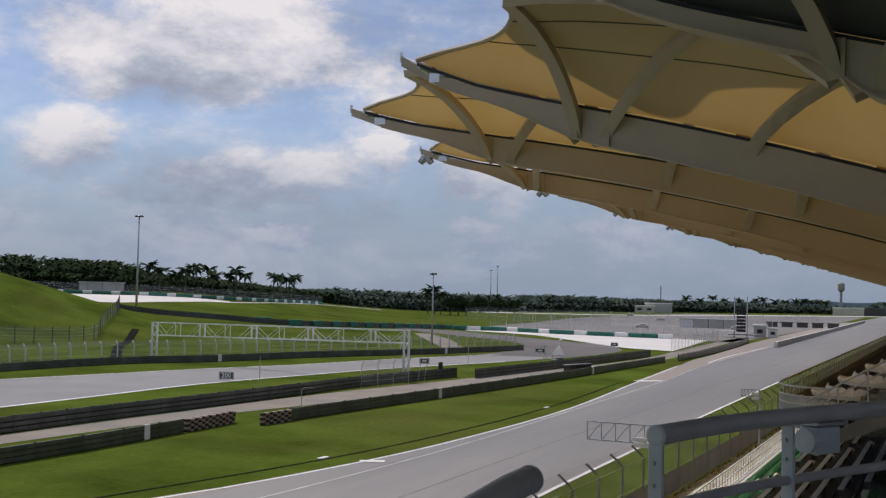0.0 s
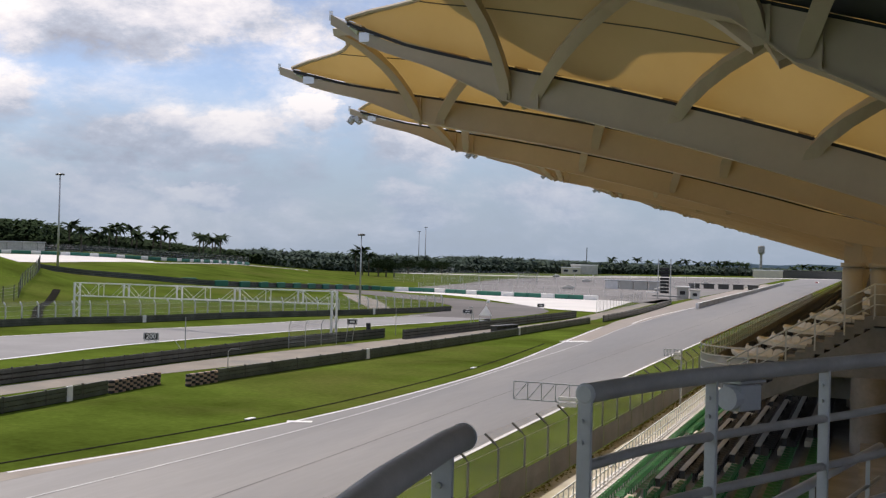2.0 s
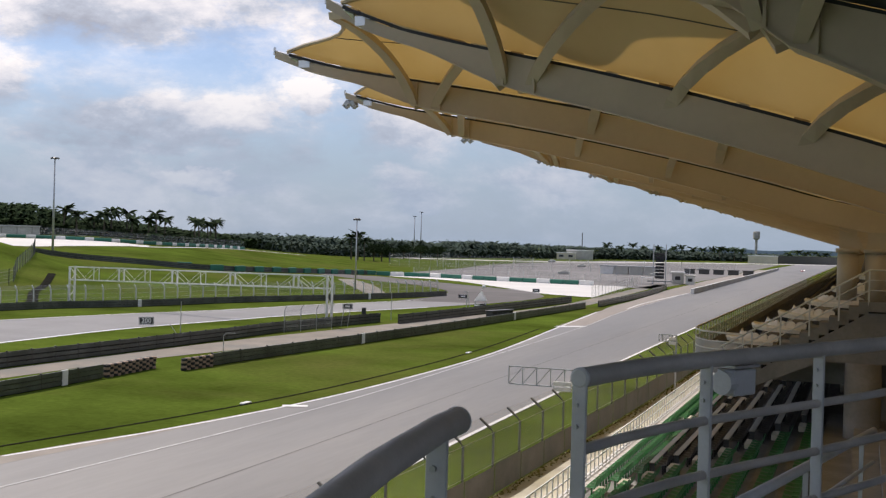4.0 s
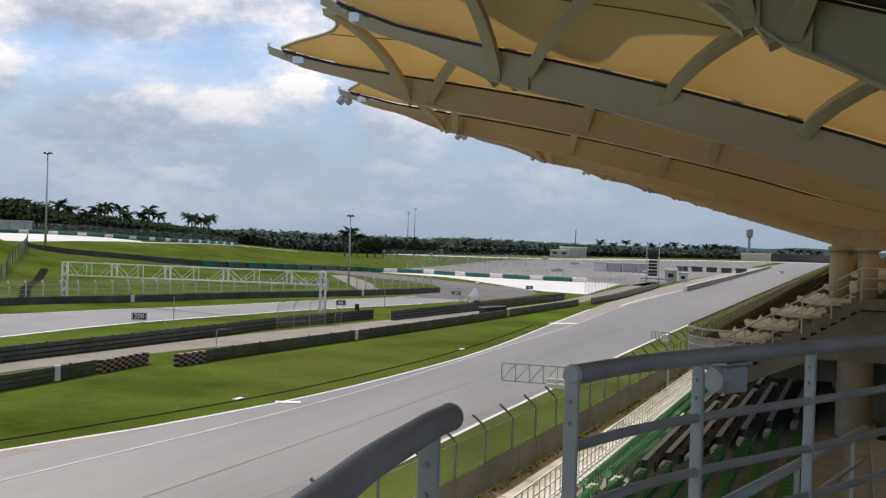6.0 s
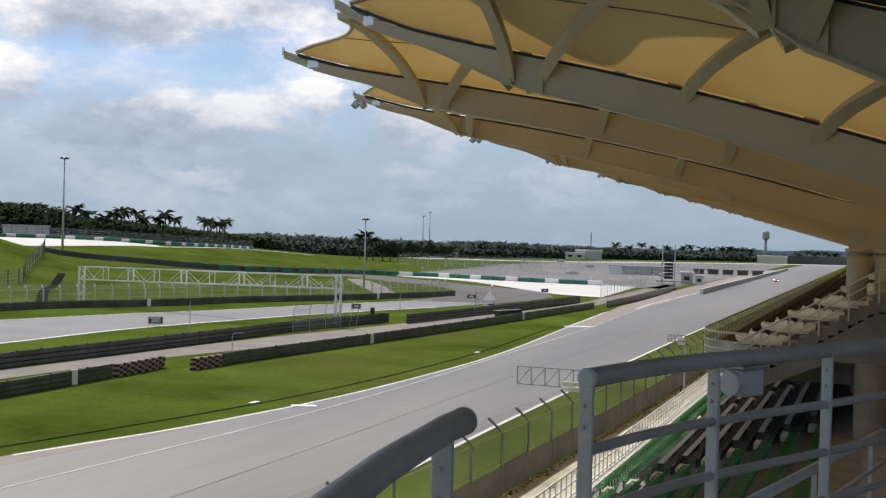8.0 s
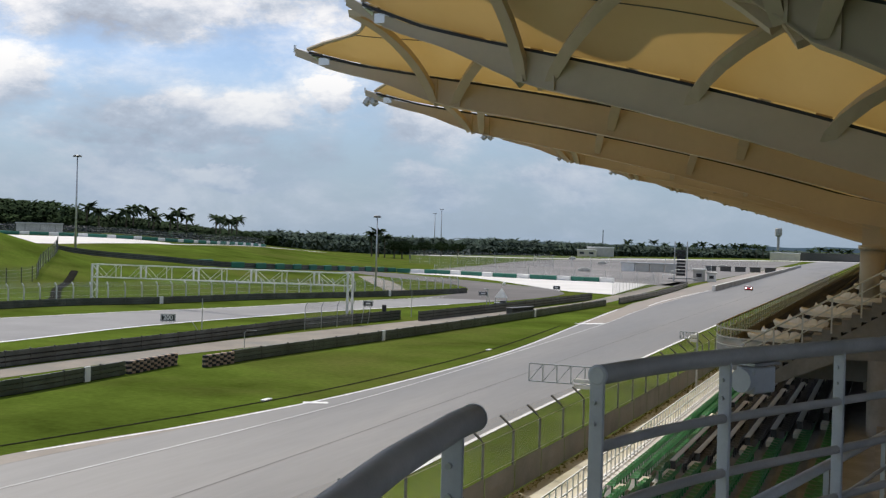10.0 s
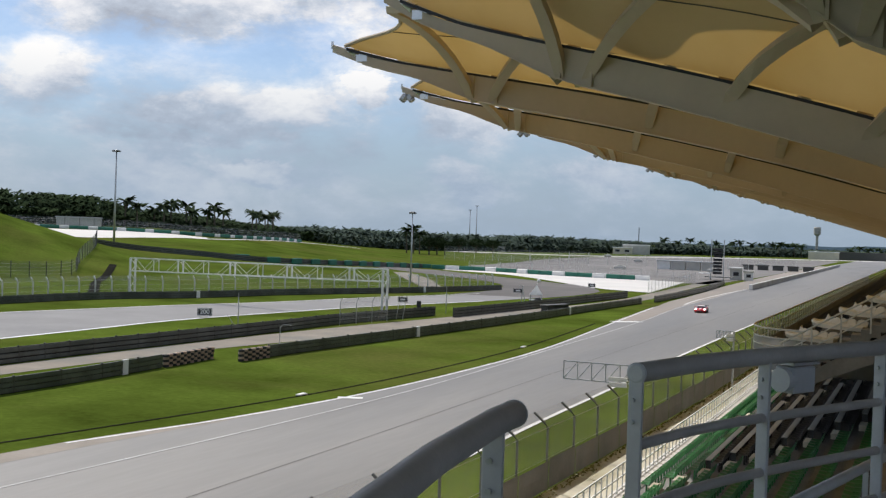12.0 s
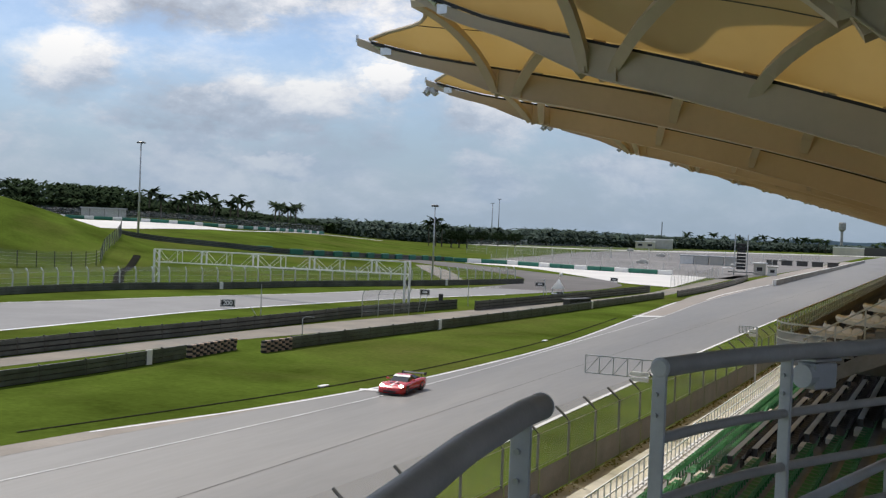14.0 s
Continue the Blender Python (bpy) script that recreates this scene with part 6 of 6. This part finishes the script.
def loft(bm, stations):
    """A shell from cross sections; each is a list of points round the body."""
    prev = None
    for ring in stations:
        vs = [bm.verts.new(p) for p in ring]
        if prev:
            for k in range(len(vs) - 1):
                bm.faces.new((prev[k], prev[k + 1], vs[k + 1], vs[k]))
            bm.faces.new((prev[-1], prev[0], vs[0], vs[-1]))
        else:
            bm.faces.new(vs)
        prev = vs
    bm.faces.new(prev[::-1])


def race_car():
    """Nose towards -y, wheels on z = 0."""
    e = thing("race_car", "low red racing coupe with lit headlamps and black rear wing", "race car")
    body = bmesh.new()

    def section(y, w, zb, zs, zt, wt):
        return [(-w * 0.96, y, zb), (-w, y, zb + (zs - zb) * 0.5), (-w * 0.97, y, zs), (-wt, y, zt), (0, y, zt + 0.02), (wt, y, zt), (w * 0.97, y, zs), (w, y, zb + (zs - zb) * 0.5), (w * 0.96, y, zb)]
    loft(body, [section(-2.32, 0.70, 0.16, 0.36, 0.42, 0.50), section(-2.2, 0.90, 0.12, 0.46, 0.52, 0.62), section(-1.85, 0.99, 0.12, 0.66, 0.66, 0.66), section(-1.35, 1.02, 0.12, 0.76, 0.74, 0.68), section(-0.9, 0.98, 0.12, 0.72, 0.78, 0.70), section(-0.2, 0.95, 0.12, 0.74, 0.80, 0.72), section(0.7, 0.97, 0.12, 0.78, 0.84, 0.72), section(1.35, 1.03, 0.12, 0.86, 0.88, 0.70), section(1.9, 1.02, 0.14, 0.86, 0.86, 0.68), section(2.25, 0.97, 0.24, 0.82, 0.82, 0.66)])
    b = part("body", body, M_RED, e, "glossy red bodywork", True)
    bm = bmesh.new()
    loft(bm, [[(-0.70, -0.75, 0.78), (-0.66, -0.72, 0.80), (0.66, -0.72, 0.80), (0.70, -0.75, 0.78)], [(-0.72, -0.3, 0.80), (-0.60, -0.15, 1.08), (0.60, -0.15, 1.08), (0.72, -0.3, 0.80)], [(-0.72, 0.2, 0.82), (-0.55, 0.2, 1.19), (0.55, 0.2, 1.19), (0.72, 0.2, 0.82)], [(-0.70, 0.9, 0.84), (-0.52, 0.8, 1.15), (0.52, 0.8, 1.15), (0.70, 0.9, 0.84)], [(-0.66, 1.75, 0.86), (-0.50, 1.6, 0.90), (0.50, 1.6, 0.90), (0.66, 1.75, 0.86)]])
    part("cabin_glass", bm, M_GLASS, e, "dark tinted glasshouse")
    bm = bmesh.new()
    loft(bm, [[(-0.57, 0.0, 1.165), (0.57, 0.0, 1.165), (0.57, 0.0, 1.20), (-0.57, 0.0, 1.20)], [(-0.54, 0.45, 1.20), (0.54, 0.45, 1.20), (0.54, 0.45, 1.235), (-0.54, 0.45, 1.235)], [(-0.52, 0.95, 1.12), (0.52, 0.95, 1.12), (0.52, 0.95, 1.16), (-0.52, 0.95, 1.16)]])
    part("roof", bm, M_RED, e)
    bm = bmesh.new()
    loft(bm, [[(-0.63, -0.20, 1.055), (0.63, -0.20, 1.055), (0.63, -0.22, 1.085), (-0.63, -0.22, 1.085)], [(-0.60, 0.0, 1.165), (0.60, 0.0, 1.165), (0.60, -0.02, 1.195), (-0.60, -0.02, 1.195)]])
    part("sun_strip", bm, M_WHITE, e, "white windscreen band")
    for sx in (-1, 1):
        bm = bmesh.new()
        bmesh.ops.create_uvsphere(bm, u_segments=12, v_segments=8, radius=1.0, matrix=Matrix.Translation((sx * 0.74, -1.93, 0.60)) @ Matrix.Rotation(radians(-25), 4, "X") @ Matrix.Diagonal((0.17, 0.2, 0.13, 1)))
        part("headlight", bm, M_LAMP, e, "lit white headlamp")
        bm = bmesh.new()
        box(bm, (sx * 1.02, -0.35, 0.93), (0.22, 0.12, 0.13), None, 0.03)
        bar(bm, (sx * 0.72, -0.35, 0.85), (sx * 0.95, -0.35, 0.92), 0.04)
        part("mirror", bm, M_RED, e)
        bm = bmesh.new()
        bar(bm, (sx * 0.62, 2.0, 0.84), (sx * 0.62, 2.12, 1.06), 0.05)
        part("wing_strut", bm, M_BLACK, e)
        bm = bmesh.new()
        box(bm, (sx * 0.90, 2.15, 1.08), (0.03, 0.42, 0.22))
        part("wing_end_plate", bm, M_BLACK, e)
        bm = bmesh.new()
        box(bm, (sx * 0.98, -0.1, 0.24), (0.10, 1.8, 0.10))
        part("sill", bm, M_BLACK, e)
        bm = bmesh.new()
        box(bm, (sx * 0.78, 2.27, 0.72), (0.24, 0.05, 0.10))
        part("tail_lamp", bm, M_RED, e)
    bm = bmesh.new()
    loft(bm, [[(-0.9, 1.95, 1.07), (-0.9, 2.35, 1.12), (-0.9, 2.35, 1.15), (-0.9, 1.95, 1.105)], [(0.9, 1.95, 1.07), (0.9, 2.35, 1.12), (0.9, 2.35, 1.15), (0.9, 1.95, 1.105)]])
    part("rear_wing", bm, M_BLACK, e, "black rear wing blade")
    bm = bmesh.new()
    box(bm, (0, -2.22, 0.11), (1.86, 0.5, 0.04), None, 0.01)
    part("splitter", bm, M_BLACK, e)
    bm = bmesh.new()
    box(bm, (0, -2.30, 0.26), (1.0, 0.08, 0.14), None, 0.02)
    part("grille", bm, M_BLACK, e)
    bm = bmesh.new()
    box(bm, (0.0, -2.29, 0.385), (0.62, 0.06, 0.07), None, 0.01)
    part("nose_panel", bm, M_WHITE, e, "white nose panel")
    for sx in (-0.25, 0.25):
        bm = bmesh.new()
        box(bm, (sx, -1.3, 0.762), (0.2, 0.35, 0.02))
        part("bonnet_vent", bm, M_BLACK, e)
    bm = bmesh.new()
    loft(bm, [[(-0.10, -2.0, 0.645), (0.10, -2.0, 0.645), (0.10, -2.0, 0.675), (-0.10, -2.0, 0.675)], [(-0.06, -0.9, 0.795), (0.06, -0.9, 0.795), (0.06, -0.9, 0.812), (-0.06, -0.9, 0.812)]])
    part("bonnet_stripe", bm, M_WHITE, e)
    wheels = []
    for sx in (-1, 1):
        for y in (-1.38, 1.3):
            hub = new("wheel")
            hub.parent = e
            hub.matrix_basis = Matrix.Translation((sx * 0.88, y, 0.33))
            bm = bmesh.new()
            for a, c in (((0.33, -0.14), (0.33, 0.14)), ((0.33, 0.14), (0.23, 0.15)), ((0.23, 0.15), (0.23, -0.15)), ((0.23, -0.15), (0.33, -0.14))):
                n = 20
                ra = [[bm.verts.new((x, math.cos(2 * math.pi * k / n) * r, math.sin(2 * math.pi * k / n) * r)) for k in range(n)] for r, x in (a, c)]
                for k in range(n):
                    bm.faces.new((ra[0][k], ra[0][(k + 1) % n], ra[1][(k + 1) % n], ra[1][k]))
            bmesh.ops.remove_doubles(bm, verts=bm.verts, dist=0.001)
            part("tyre", bm, M_TYRE, hub)
            bm = bmesh.new()
            for k in range(5):
                a = 2 * math.pi * k / 5
                bar(bm, (sx * 0.1, 0, 0), (sx * 0.12, math.cos(a) * 0.23, math.sin(a) * 0.23), 0.05)
            tube(bm, [(sx * 0.08, 0, 0), (sx * 0.13, 0, 0)], 0.06, 10)
            part("rim", bm, M_RIM, hub)
            wheels.append(hub)
    e.scale = (0.87, 0.87, 0.87)
    return e, wheels


car, car_wheels = race_car()


def motions():
    # the car comes down the straight towards the stand
    def y_at(t):
        return 61.2 + 52.8 * (14 - t) if t > 10.5 else 61.2 + 52.8 * 3.5 + 57.0 * (10.5 - t)
    rows = []
    for t in (0.0, 2.0, 4.0, 5.5, 6.5, 7.5, 9.0, 10.5, 11.5, 12.5, 13.25, 14.0):
        rows.append((t, pose(-31.1, y_at(t), 0.04, 0, 0, 4)))
    walk(car, rows)
    # wheels roll in steps small enough to follow
    for w in car_wheels:
        p = w.matrix_basis.translation.copy()
        walk(w, [(0.1 * k, pose(p.x, p.y, p.z, 80.0 * k)) for k in range(141)])


motions()
